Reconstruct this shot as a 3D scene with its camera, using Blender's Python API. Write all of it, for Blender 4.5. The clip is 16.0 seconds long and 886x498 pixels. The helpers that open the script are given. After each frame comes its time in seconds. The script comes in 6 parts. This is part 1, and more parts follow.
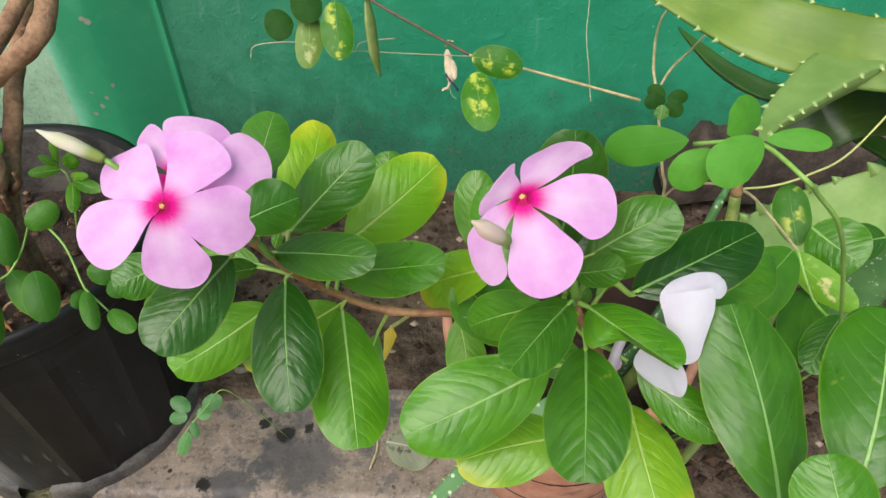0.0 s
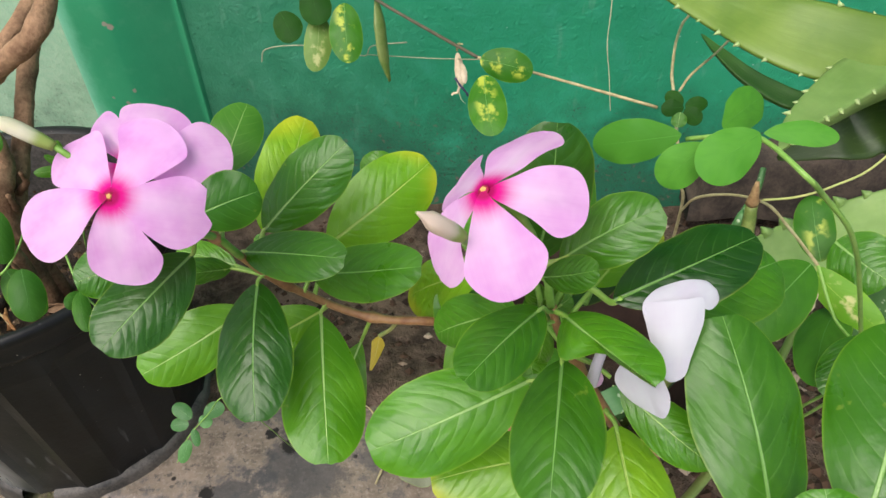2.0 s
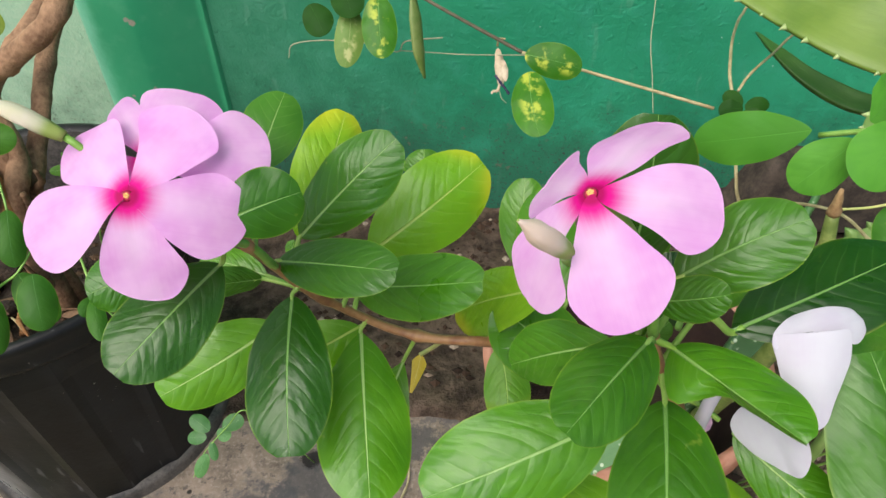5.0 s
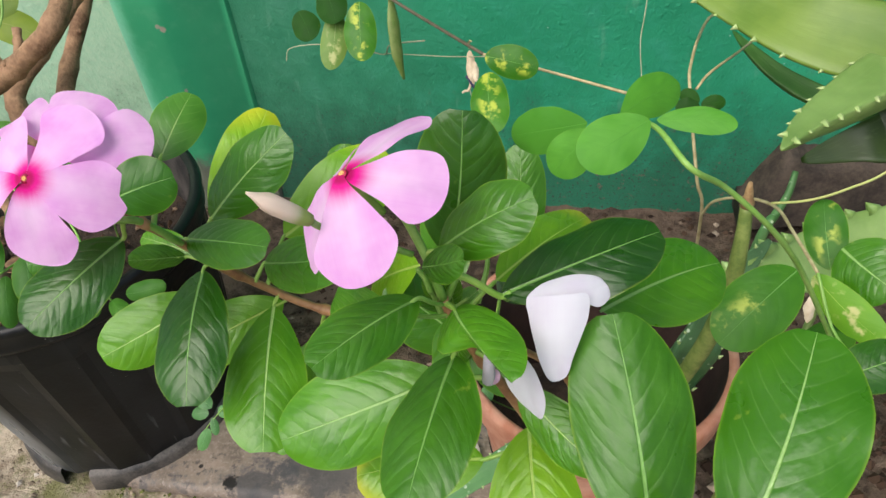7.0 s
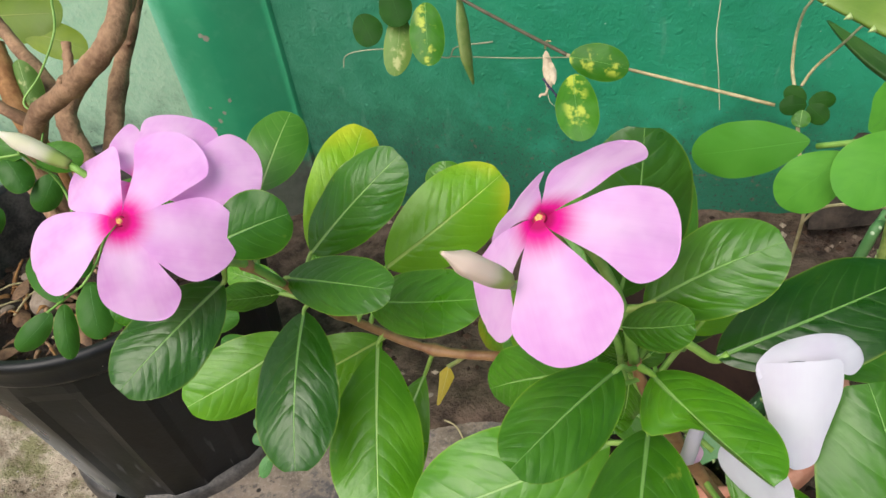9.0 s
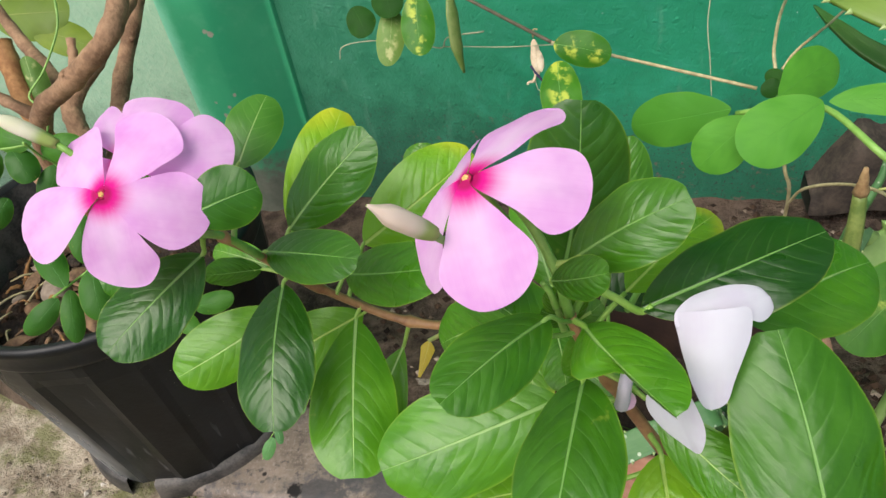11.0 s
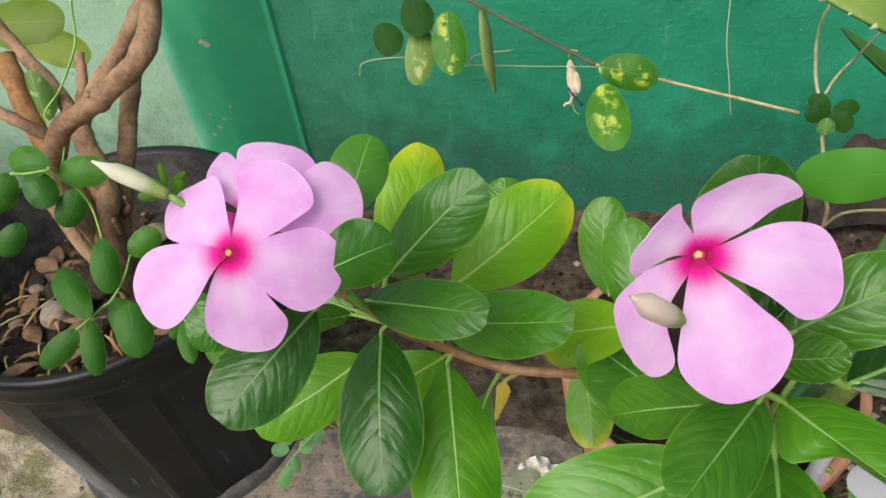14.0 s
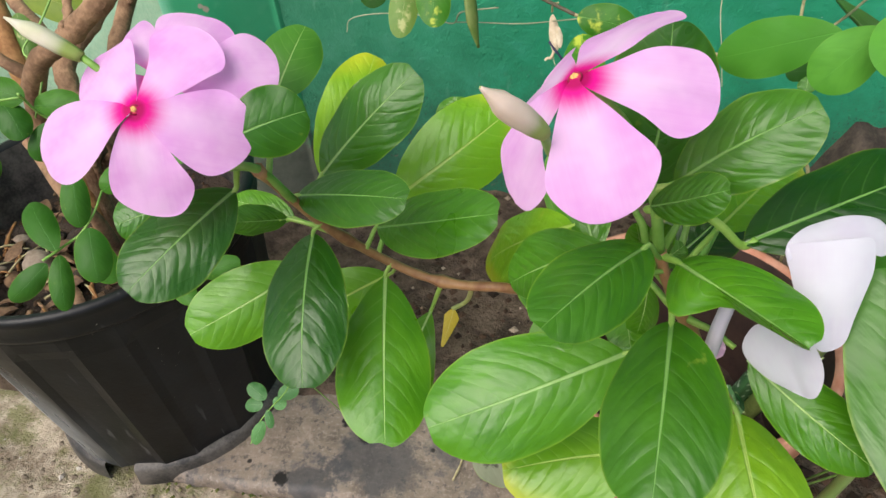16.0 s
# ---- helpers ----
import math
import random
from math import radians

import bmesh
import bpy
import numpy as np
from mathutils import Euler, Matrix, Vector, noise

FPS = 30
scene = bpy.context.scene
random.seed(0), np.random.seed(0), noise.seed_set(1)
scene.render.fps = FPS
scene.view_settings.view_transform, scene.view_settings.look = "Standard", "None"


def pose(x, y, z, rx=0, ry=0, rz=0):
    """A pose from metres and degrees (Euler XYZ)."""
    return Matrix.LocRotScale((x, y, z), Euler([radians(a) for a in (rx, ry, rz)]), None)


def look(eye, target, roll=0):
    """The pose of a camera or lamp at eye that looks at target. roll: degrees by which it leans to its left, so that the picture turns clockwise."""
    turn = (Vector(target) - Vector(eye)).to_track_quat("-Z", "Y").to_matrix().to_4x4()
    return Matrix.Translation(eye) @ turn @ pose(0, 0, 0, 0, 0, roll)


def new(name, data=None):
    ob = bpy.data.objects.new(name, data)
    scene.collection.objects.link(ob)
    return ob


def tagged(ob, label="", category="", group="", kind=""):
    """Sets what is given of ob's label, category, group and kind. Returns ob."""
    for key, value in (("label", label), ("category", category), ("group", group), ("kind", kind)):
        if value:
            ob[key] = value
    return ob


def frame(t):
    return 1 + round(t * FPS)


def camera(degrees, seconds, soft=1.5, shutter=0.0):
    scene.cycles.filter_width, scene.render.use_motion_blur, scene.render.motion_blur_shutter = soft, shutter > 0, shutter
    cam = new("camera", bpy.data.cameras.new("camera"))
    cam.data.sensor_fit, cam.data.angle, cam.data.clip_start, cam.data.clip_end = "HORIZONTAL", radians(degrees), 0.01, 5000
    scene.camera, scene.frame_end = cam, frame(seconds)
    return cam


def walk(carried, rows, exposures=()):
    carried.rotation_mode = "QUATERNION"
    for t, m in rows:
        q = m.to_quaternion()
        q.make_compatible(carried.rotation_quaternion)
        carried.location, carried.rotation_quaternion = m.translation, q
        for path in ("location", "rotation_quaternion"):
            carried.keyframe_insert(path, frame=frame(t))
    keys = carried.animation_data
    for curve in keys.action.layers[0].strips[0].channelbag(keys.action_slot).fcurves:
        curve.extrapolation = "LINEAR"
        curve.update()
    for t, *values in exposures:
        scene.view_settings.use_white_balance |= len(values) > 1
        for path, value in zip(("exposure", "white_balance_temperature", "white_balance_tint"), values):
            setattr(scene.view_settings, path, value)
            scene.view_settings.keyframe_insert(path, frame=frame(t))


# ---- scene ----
cam = camera(63.6, 16.0)
METRES, EYE, TILT, LEAN, TURN = 0.42, 0.618, -45.0, 0.0, 0.0
SKY, SUN, STOPS = 0.15, 2.5, 0.14
ROWS = [
    (0.0, 0.0, 0.0, 0.0, 0.0, -0.0, 0.0),
    (0.5, -0.0428, 0.0041, 0.0048, -0.12, 0.2, 0.1),
    (1.0, -0.0243, 0.0206, -0.0042, 0.2, 0.41, -0.17),
    (1.5, 0.0113, 0.0317, -0.0064, 1.45, 0.74, -0.65),
    (2.0, 0.041, 0.0399, -0.0087, 2.51, 1.16, -1.27),
    (2.5, 0.0658, 0.0562, -0.0141, 3.15, 1.31, -1.66),
    (3.0, 0.0615, 0.0816, -0.0039, 3.49, 1.32, -1.89),
    (3.2, 0.0452, 0.0891, 0.0008, 3.61, 1.35, -2.02),
    (5.3, 0.0047, 0.1108, -0.0039, 3.73, 1.52, -2.14),
    (5.5, 0.0361, 0.0995, -0.0127, 4.23, 1.39, -2.54),
    (6.0, 0.0923, 0.0796, -0.031, 5.74, 1.3, -3.16),
    (6.5, 0.1378, 0.0724, -0.0269, 7.03, 1.26, -3.29),
    (7.0, 0.1491, 0.0605, -0.0138, 8.48, 1.33, -2.89),
    (7.5, 0.0992, 0.081, 0.0081, 9.79, 1.22, -2.5),
    (8.0, 0.0916, 0.1062, -0.0068, 10.57, 1.06, -2.33),
    (8.5, 0.069, 0.1157, 0.0041, 10.7, 1.07, -2.01),
    (8.7, 0.0597, 0.1219, 0.0102, 10.58, 1.21, -1.83),
    (10.8, 0.0866, 0.1104, 0.0, 11.59, 1.1, -1.15),
    (11.0, 0.0986, 0.1, -0.0058, 11.73, 0.82, -1.19),
    (11.5, 0.1321, 0.0963, -0.0182, 12.17, 0.19, -1.16),
    (12.0, 0.1487, 0.0917, -0.0514, 11.9, -0.16, -1.0),
    (12.5, 0.1467, 0.0969, -0.0468, 11.47, -0.18, -0.44),
    (13.0, 0.0986, 0.1004, -0.0125, 10.98, 0.06, -0.05),
    (13.5, 0.0486, 0.1202, 0.0006, 10.08, 0.53, -0.38),
    (14.0, -0.0114, 0.108, 0.0244, 8.9, 1.16, -0.91),
    (14.5, -0.0358, 0.109, 0.0142, 8.15, 1.63, -1.82),
    (15.0, -0.0246, 0.121, -0.0137, 8.06, 1.56, -2.53),
    (15.5, 0.003, 0.1335, -0.0254, 8.67, 1.33, -2.83),
    (16.0, 0.0454, 0.1269, -0.0447, 9.8, 1.15, -3.1),
]
walk(cam, [(t, pose(0, 0, EYE, TILT, LEAN, TURN) @ pose(METRES * x, METRES * y, METRES * z, 90 + pitch, roll, yaw)) for t, x, y, z, yaw, pitch, roll in ROWS], [(t, STOPS + more, 6350, 10) for t, more in ((0.0, 0.0), (11.0, 0.0), (12.0, 0.08), (12.6, 0.07), (13.5, -0.05), (14.5, -0.08), (15.2, -0.03), (16.0, 0.03))])

# ---- world and light ----
world = bpy.data.worlds.new("World")
scene.world = world
world.use_nodes = True
_sky = world.node_tree.nodes.new("ShaderNodeTexSky")
_sky.sky_type, _sky.sun_disc = "NISHITA", False
_sky.sun_elevation, _sky.sun_rotation = radians(55), radians(210)
_sky.air_density, _sky.dust_density = 1.0, 5.0
_bg = world.node_tree.nodes["Background"]
_bg.inputs["Strength"].default_value = SKY
world.node_tree.links.new(_sky.outputs[0], _bg.inputs["Color"])
sun = new("sun", bpy.data.lights.new("sun", "SUN"))
sun.data.energy, sun.data.angle, sun.data.color = SUN, radians(55), (1.0, 0.96, 0.9)
sun.matrix_world = look((-1.1, -1.8, 3.6), (0, 0.3, 0.2))


# ---- materials ----
class Net:
    """A short way to wire a node material."""

    def __init__(self, name, rough=0.5, spec=0.5):
        self.m = bpy.data.materials.new(name)
        self.m.use_nodes = True
        self.t = self.m.node_tree
        self.p = self.t.nodes["Principled BSDF"]
        self.p.inputs["Roughness"].default_value = rough
        self.p.inputs["Specular IOR Level"].default_value = spec

    def put(self, socket, value):
        if isinstance(value, bpy.types.NodeSocket):
            self.t.links.new(value, socket)
        elif isinstance(value, tuple) and len(value) == 3 and socket.type == "RGBA":
            socket.default_value = (*value, 1)
        else:
            socket.default_value = value

    def node(self, kind, **inputs):
        n = self.t.nodes.new(kind)
        for k, val in inputs.items():
            self.put(n.inputs[k], val)
        return n

    def math(self, op, a, b=0.0, c=0.0):
        n = self.t.nodes.new("ShaderNodeMath")
        n.operation = op
        for s, val in zip(n.inputs, (a, b, c)):
            self.put(s, val)
        return n.outputs[0]

    def mix(self, fac, a, b, mode="MIX"):
        n = self.t.nodes.new("ShaderNodeMix")
        n.data_type, n.blend_type = "RGBA", mode
        self.put(n.inputs[0], fac), self.put(n.inputs[6], a), self.put(n.inputs[7], b)
        return n.outputs[2]

    def step(self, x, lo, hi, a=0.0, b=1.0):
        n = self.t.nodes.new("ShaderNodeMapRange")
        n.interpolation_type = "SMOOTHSTEP"
        for s, val in zip(n.inputs, (x, lo, hi, a, b)):
            self.put(s, val)
        return n.outputs[0]

    def place(self, scale=(1, 1, 1), kind="Object"):
        n = self.node("ShaderNodeMapping", Scale=scale)
        self.t.links.new(self.t.nodes.new("ShaderNodeTexCoord").outputs[kind], n.inputs["Vector"])
        return n.outputs[0]

    def noise(self, scale, detail=4.0, rough=0.6, vec=None, w=None):
        n = self.t.nodes.new("ShaderNodeTexNoise")
        if w is not None:
            n.noise_dimensions = "4D"
            self.put(n.inputs["W"], w)
        self.put(n.inputs["Scale"], scale), self.put(n.inputs["Detail"], detail), self.put(n.inputs["Roughness"], rough)
        self.put(n.inputs["Vector"], vec if vec is not None else self.place())
        return n.outputs[0]

    def cells(self, scale, vec=None, feature="F1"):
        n = self.t.nodes.new("ShaderNodeTexVoronoi")
        n.feature = feature
        self.put(n.inputs["Scale"], scale)
        self.put(n.inputs["Vector"], vec if vec is not None else self.place())
        return n.outputs[0]

    def random(self):
        return self.t.nodes.new("ShaderNodeObjectInfo").outputs["Random"]

    def uv(self):
        n = self.t.nodes.new("ShaderNodeSeparateXYZ")
        self.t.links.new(self.t.nodes.new("ShaderNodeTexCoord").outputs["UV"], n.inputs[0])
        return n.outputs[0], n.outputs[1]

    def colour(self, value):
        self.put(self.p.inputs["Base Color"], value)

    def bump(self, height, strength=0.3, distance=0.001):
        n = self.node("ShaderNodeBump", Strength=strength, Distance=distance, Height=height)
        self.put(self.p.inputs["Normal"], n.outputs[0])

    def thin(self, colour, share):
        """Lets part of the light through, as leaves and petals do."""
        tr = self.node("ShaderNodeBsdfTranslucent", Color=colour)
        add = self.node("ShaderNodeMixShader", Fac=share)
        self.t.links.new(self.p.outputs[0], add.inputs[1])
        self.t.links.new(tr.outputs[0], add.inputs[2])
        self.t.links.new(add.outputs[0], self.t.nodes["Material Output"].inputs["Surface"])


def plain(name, a, b, scale=60, rough=0.6, bump=0.2, fine=400, depth=0.0006):
    """Two tones mixed by a coarse and a fine noise, with a fine relief."""
    n = Net(name, rough)
    coarse, grain = n.noise(scale), n.noise(fine, 3)
    fac = n.step(n.math("ADD", n.math("MULTIPLY", coarse, 0.7), n.math("MULTIPLY", grain, 0.3)), 0.35, 0.65)
    n.colour(n.mix(fac, a, b))
    n.bump(n.math("ADD", coarse, n.math("MULTIPLY", grain, 0.5)), bump, depth)
    return n.m


def leaf_material(name, deep, fresh, vein, share=0.13, rough=0.31, spots=None, ribs=9.0, tip=None, side_veins=0.13, relief=1.0, midrib=0.045, edge=0.35, dense=0.46, gloss=0.42):
    """A leaf blade: midrib and arching side veins from its UV, bulging between them, two tones, and spots or a yellowed tip where it has them."""
    n = Net(name, rough, gloss)
    u, s = n.uv()
    off = n.math("ABSOLUTE", u)
    rim_uv = n.t.nodes.new("ShaderNodeUVMap")
    rim_uv.uv_map = "Rim"
    rim = n.node("ShaderNodeSeparateXYZ", Vector=rim_uv.outputs[0]).outputs[0]
    rnd = n.random()
    drift = n.math("MULTIPLY", n.math("SUBTRACT", n.noise(90, 2, 0.5, w=n.math("MULTIPLY", rnd, 9)), 0.5), 0.16)
    blotch = n.noise(48, 3, 0.55, w=n.math("MULTIPLY", rnd, 40))
    tone = n.math("ADD", n.math("MULTIPLY", blotch, 0.65), n.math("MULTIPLY", rnd, 0.45))
    base = n.mix(n.step(tone, 0.3, 0.85), deep, fresh)
    arch = n.math("ADD", n.math("MULTIPLY", off, 0.17), n.math("MULTIPLY", n.math("MULTIPLY", off, off), 0.20))
    turn = n.math("MULTIPLY", n.math("GREATER_THAN", u, 0.0), 0.45)
    along = n.math("ADD", n.math("MULTIPLY", n.math("ADD", n.math("SUBTRACT", s, arch), n.math("MULTIPLY", drift, off)), ribs), turn)
    near = n.math("PINGPONG", along, 0.5)
    pillow = n.math("SUBTRACT", 1.0, n.math("POWER", n.math("SUBTRACT", 1.0, n.math("MULTIPLY", near, 2.0)), 2.5))
    fade = n.step(rim, 1.0, 0.45, 0.0, 1.0)
    cell = n.node("ShaderNodeCombineXYZ", X=n.math("MULTIPLY", along, 1.0), Y=n.math("MULTIPLY", u, 3.0), Z=n.math("MULTIPLY", rnd, 30))
    quilt = n.noise(1.0, 1, 0.4, vec=cell.outputs[0])
    groove = n.math("MULTIPLY", n.step(near, 0.09, 0.0), n.step(quilt, 0.3, 0.6, 0.35, 1.0))
    blister = n.noise(290, 2, 0.5, w=n.math("MULTIPLY", rnd, 7))
    net_ = n.cells(420)
    mid_w = n.math("MULTIPLY", n.math("SUBTRACT", 1.10, s), midrib * 1.15)
    mid = n.step(off, mid_w, n.math("MULTIPLY", mid_w, 0.4))
    base = n.mix(n.step(quilt, 0.35, 0.7, 0.0, 0.35), base, deep)
    if tip:
        base = n.mix(n.math("MULTIPLY", n.step(n.math("ADD", n.math("ADD", s, n.math("MULTIPLY", rim, 0.25)), n.math("MULTIPLY", blotch, 0.6)), 1.12, 1.5), 0.9), base, tip)
    if spots:
        sp = n.noise(130, 4, 0.6, w=n.math("MULTIPLY", rnd, 30))
        patch = n.noise(70, 2, 0.5, w=n.math("MULTIPLY", rnd, 17))
        base = n.mix(n.math("MULTIPLY", n.math("MULTIPLY", n.step(sp, 0.50, 0.62), n.step(patch, dense, dense + 0.10)), n.step(off, 0.75, 0.25)), base, spots)
    fleck = n.math("MULTIPLY", n.step(n.noise(300, 2, 0.5, w=n.math("MULTIPLY", rnd, 13)), 0.66, 0.74), n.step(n.noise(45, 2, 0.5, w=n.math("MULTIPLY", rnd, 11)), 0.52, 0.64))
    base = n.mix(n.math("MULTIPLY", fleck, 0.35), base, (0.26, 0.33, 0.04))
    base = n.mix(n.math("MULTIPLY", n.math("MULTIPLY", groove, fade), side_veins), base, vein)
    base = n.mix(n.math("MULTIPLY", mid, 0.9), base, vein)
    base = n.mix(n.step(rim, 0.95, 1.0, 0.0, edge), base, (0.26, 0.38, 0.03))
    n.colour(base)
    n.put(n.p.inputs["Roughness"], n.step(blotch, 0.25, 0.75, rough - 0.06, rough + 0.10))
    crease = n.noise(1.0, 2, 0.5, vec=n.node("ShaderNodeCombineXYZ", X=n.math("MULTIPLY", along, 2.6), Y=n.math("MULTIPLY", u, 5.0), Z=n.math("MULTIPLY", rnd, 50)).outputs[0])
    height = n.math("ADD", n.math("MULTIPLY", n.math("MULTIPLY", pillow, fade), 0.34 * relief), n.math("ADD", n.math("MULTIPLY", quilt, 1.5 * relief), n.math("MULTIPLY", crease, 0.35 * relief)))
    height = n.math("ADD", height, n.math("ADD", n.math("ADD", n.math("MULTIPLY", blister, 0.8 * relief), n.math("MULTIPLY", net_, 0.10)), n.math("MULTIPLY", mid, -0.7)))
    n.bump(height, 0.44, 0.0007)
    n.thin(n.mix(0.5, base, fresh), share)
    return n.m


def petal_material(name, rim, body, eye, eye_size=0.25, share=0.35, lines=0.12, heart=None):
    """A petal: soft two-tone body with faint lengthwise veins, and a feathered eye towards its foot."""
    n = Net(name, 0.6, 0.22)
    u, s = n.uv()
    streak = n.noise(1.0, 3, 0.6, vec=n.place((14, 1.4, 1), "UV"))
    soft = n.noise(90, 3, w=n.math("MULTIPLY", n.random(), 20))
    base = n.mix(n.step(n.math("ADD", n.math("MULTIPLY", soft, 0.88), n.math("MULTIPLY", streak, 0.12)), 0.36, 0.64), body, rim)
    if heart:
        glow = n.math("MULTIPLY", n.step(s, 0.85, 0.40), n.step(n.math("ABSOLUTE", u), 0.55, 0.0))
        base = n.mix(n.math("MULTIPLY", glow, 0.6), base, heart)
    if eye:
        feather = n.math("ADD", s, n.math("MULTIPLY", n.math("SUBTRACT", streak, 0.5), 0.05))
        flush = n.mix(0.5, eye, body)
        base = n.mix(n.step(feather, eye_size * 1.45, eye_size * 0.70, 0.0, 0.85), base, flush)
        base = n.mix(n.step(feather, eye_size * 0.98, eye_size * 0.50), base, eye)
        if heart:
            base = n.mix(n.step(s, eye_size * 0.52, eye_size * 0.30, 0.0, 0.75), base, (0.42, 0.001, 0.075))
    n.colour(base)
    n.bump(n.math("ADD", n.math("MULTIPLY", streak, lines), n.math("MULTIPLY", soft, 0.9)), 0.22, 0.0006)
    n.thin(base, share)
    return n.m


LEAF = {
    "dark": leaf_material("leaf_dark", (0.017, 0.080, 0.002), (0.045, 0.158, 0.004), (0.17, 0.34, 0.08), side_veins=0.12),
    "deep": leaf_material("leaf_deep", (0.008, 0.046, 0.0015), (0.025, 0.098, 0.003), (0.17, 0.34, 0.08), side_veins=0.12),
    "small": leaf_material("leaf_small", (0.013, 0.072, 0.003), (0.034, 0.132, 0.006), (0.18, 0.35, 0.09), relief=0.35, ribs=7, gloss=0.27),
    "fresh": leaf_material("leaf_fresh", (0.045, 0.165, 0.012), (0.095, 0.26, 0.025), (0.30, 0.46, 0.14), relief=0.35, ribs=7),
    "mid": leaf_material("leaf_mid", (0.031, 0.130, 0.003), (0.076, 0.236, 0.006), (0.26, 0.44, 0.13)),
    "light": leaf_material("leaf_light", (0.050, 0.176, 0.003), (0.112, 0.296, 0.007), (0.38, 0.56, 0.18)),
    "yellow": leaf_material("leaf_yellow", (0.135, 0.335, 0.007), (0.24, 0.455, 0.011), (0.40, 0.55, 0.11), tip=(0.42, 0.46, 0.015)),
    "lime": leaf_material("leaf_lime", (0.088, 0.245, 0.006), (0.175, 0.350, 0.010), (0.34, 0.48, 0.10), tip=(0.40, 0.42, 0.02)),
    "gold": leaf_material("leaf_gold", (0.50, 0.34, 0.02), (0.62, 0.46, 0.04), (0.7, 0.6, 0.15), side_veins=0.05, relief=0.2),
    "bright": leaf_material("leaf_bright", (0.046, 0.205, 0.010), (0.080, 0.280, 0.017), (0.075, 0.27, 0.025), ribs=7, rough=0.62, side_veins=0.05, relief=0.2, midrib=0.02, edge=0.1),
    "olive": leaf_material("leaf_olive", (0.13, 0.21, 0.012), (0.23, 0.31, 0.022), (0.30, 0.34, 0.08), 0.4, ribs=6, rough=0.5, side_veins=0.08, relief=0.35, midrib=0.03),
    "poolgreen": leaf_material("leaf_pool", (0.024, 0.100, 0.006), (0.054, 0.172, 0.012), (0.09, 0.23, 0.06), ribs=7, rough=0.5, side_veins=0.05, relief=0.35, midrib=0.016, gloss=0.27),
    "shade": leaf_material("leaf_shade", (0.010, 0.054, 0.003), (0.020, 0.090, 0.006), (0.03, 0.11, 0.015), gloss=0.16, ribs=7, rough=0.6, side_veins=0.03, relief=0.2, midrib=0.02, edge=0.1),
    "sprig": leaf_material("leaf_sprig", (0.045, 0.15, 0.035), (0.085, 0.23, 0.060), (0.2, 0.36, 0.14), ribs=7, rough=0.5, side_veins=0.05, relief=0.35, midrib=0.022),
    "speckled": leaf_material("leaf_speckled", (0.022, 0.112, 0.004), (0.052, 0.178, 0.007), (0.14, 0.32, 0.07), spots=(0.36, 0.44, 0.07), ribs=7, rough=0.45, side_veins=0.05, relief=0.35, midrib=0.022, gloss=0.27),
    "flecked": leaf_material("leaf_flecked", (0.020, 0.112, 0.003), (0.050, 0.190, 0.006), (0.14, 0.32, 0.07), gloss=0.26, spots=(0.40, 0.47, 0.05), ribs=7, rough=0.42, side_veins=0.08, relief=0.35, midrib=0.022, dense=0.36),
    "speckledyellow": leaf_material("leaf_speckled_yellow", (0.10, 0.27, 0.012), (0.20, 0.39, 0.022), (0.32, 0.48, 0.08), gloss=0.28, dense=0.38, spots=(0.50, 0.50, 0.20), ribs=7, rough=0.5, side_veins=0.05, relief=0.35, midrib=0.022),
    "speckledpale": leaf_material("leaf_speckled_pale", (0.09, 0.18, 0.03), (0.16, 0.26, 0.05), (0.30, 0.42, 0.15), spots=(0.42, 0.44, 0.18), ribs=7, rough=0.5, side_veins=0.05, relief=0.35, midrib=0.022, gloss=0.27),
}
LEAF_DEAD = leaf_material("leaf_dead", (0.17, 0.19, 0.12), (0.27, 0.28, 0.19), (0.36, 0.36, 0.27), 0.1, 0.7, spots=(0.05, 0.05, 0.03), ribs=7)
PETAL = petal_material("petal_pink", (0.88, 0.52, 0.87), (0.78, 0.37, 0.78), (0.80, 0.004, 0.30), 0.24, share=0.42, heart=(0.90, 0.66, 0.90))
PETAL_LILAC = petal_material("petal_lilac", (0.68, 0.45, 0.62), (0.60, 0.36, 0.55), None)
PETAL_WHITE = petal_material("petal_white", (0.60, 0.60, 0.66), (0.56, 0.53, 0.62), None, share=0.25, lines=0.1)
BUD = petal_material("bud_cream", (0.80, 0.66, 0.56), (0.82, 0.70, 0.66), (0.36, 0.46, 0.14), 0.32)
BUD_CREAM = petal_material("bud_ivory", (0.74, 0.72, 0.50), (0.80, 0.75, 0.66), (0.34, 0.44, 0.12), 0.35)
EYE = plain("flower_eye", (0.62, 0.34, 0.10), (0.72, 0.46, 0.16), 300, 0.6)
EYE_RIM = plain("flower_eye_rim", (0.36, 0.004, 0.05), (0.46, 0.01, 0.07), 300, 0.5)
STEM_RED = plain("stem_red", (0.20, 0.088, 0.040), (0.36, 0.20, 0.085), 70, 0.5)
STEM_GREEN = plain("stem_green", (0.14, 0.30, 0.04), (0.24, 0.42, 0.09), 80, 0.5)
STEM_PALE = plain("stem_pale", (0.34, 0.40, 0.12), (0.48, 0.46, 0.16), 80, 0.5)
STEM_LIME = plain("stem_lime", (0.20, 0.38, 0.05), (0.32, 0.48, 0.10), 80, 0.5)
STEM_DARK = plain("stem_dark", (0.05, 0.045, 0.025), (0.10, 0.08, 0.05), 90, 0.6)
STEM_DRY = plain("stem_dry", (0.30, 0.25, 0.12), (0.47, 0.41, 0.23), 120, 0.7)
THREAD = plain("thread", (0.26, 0.28, 0.17), (0.40, 0.39, 0.26), 100, 0.7)
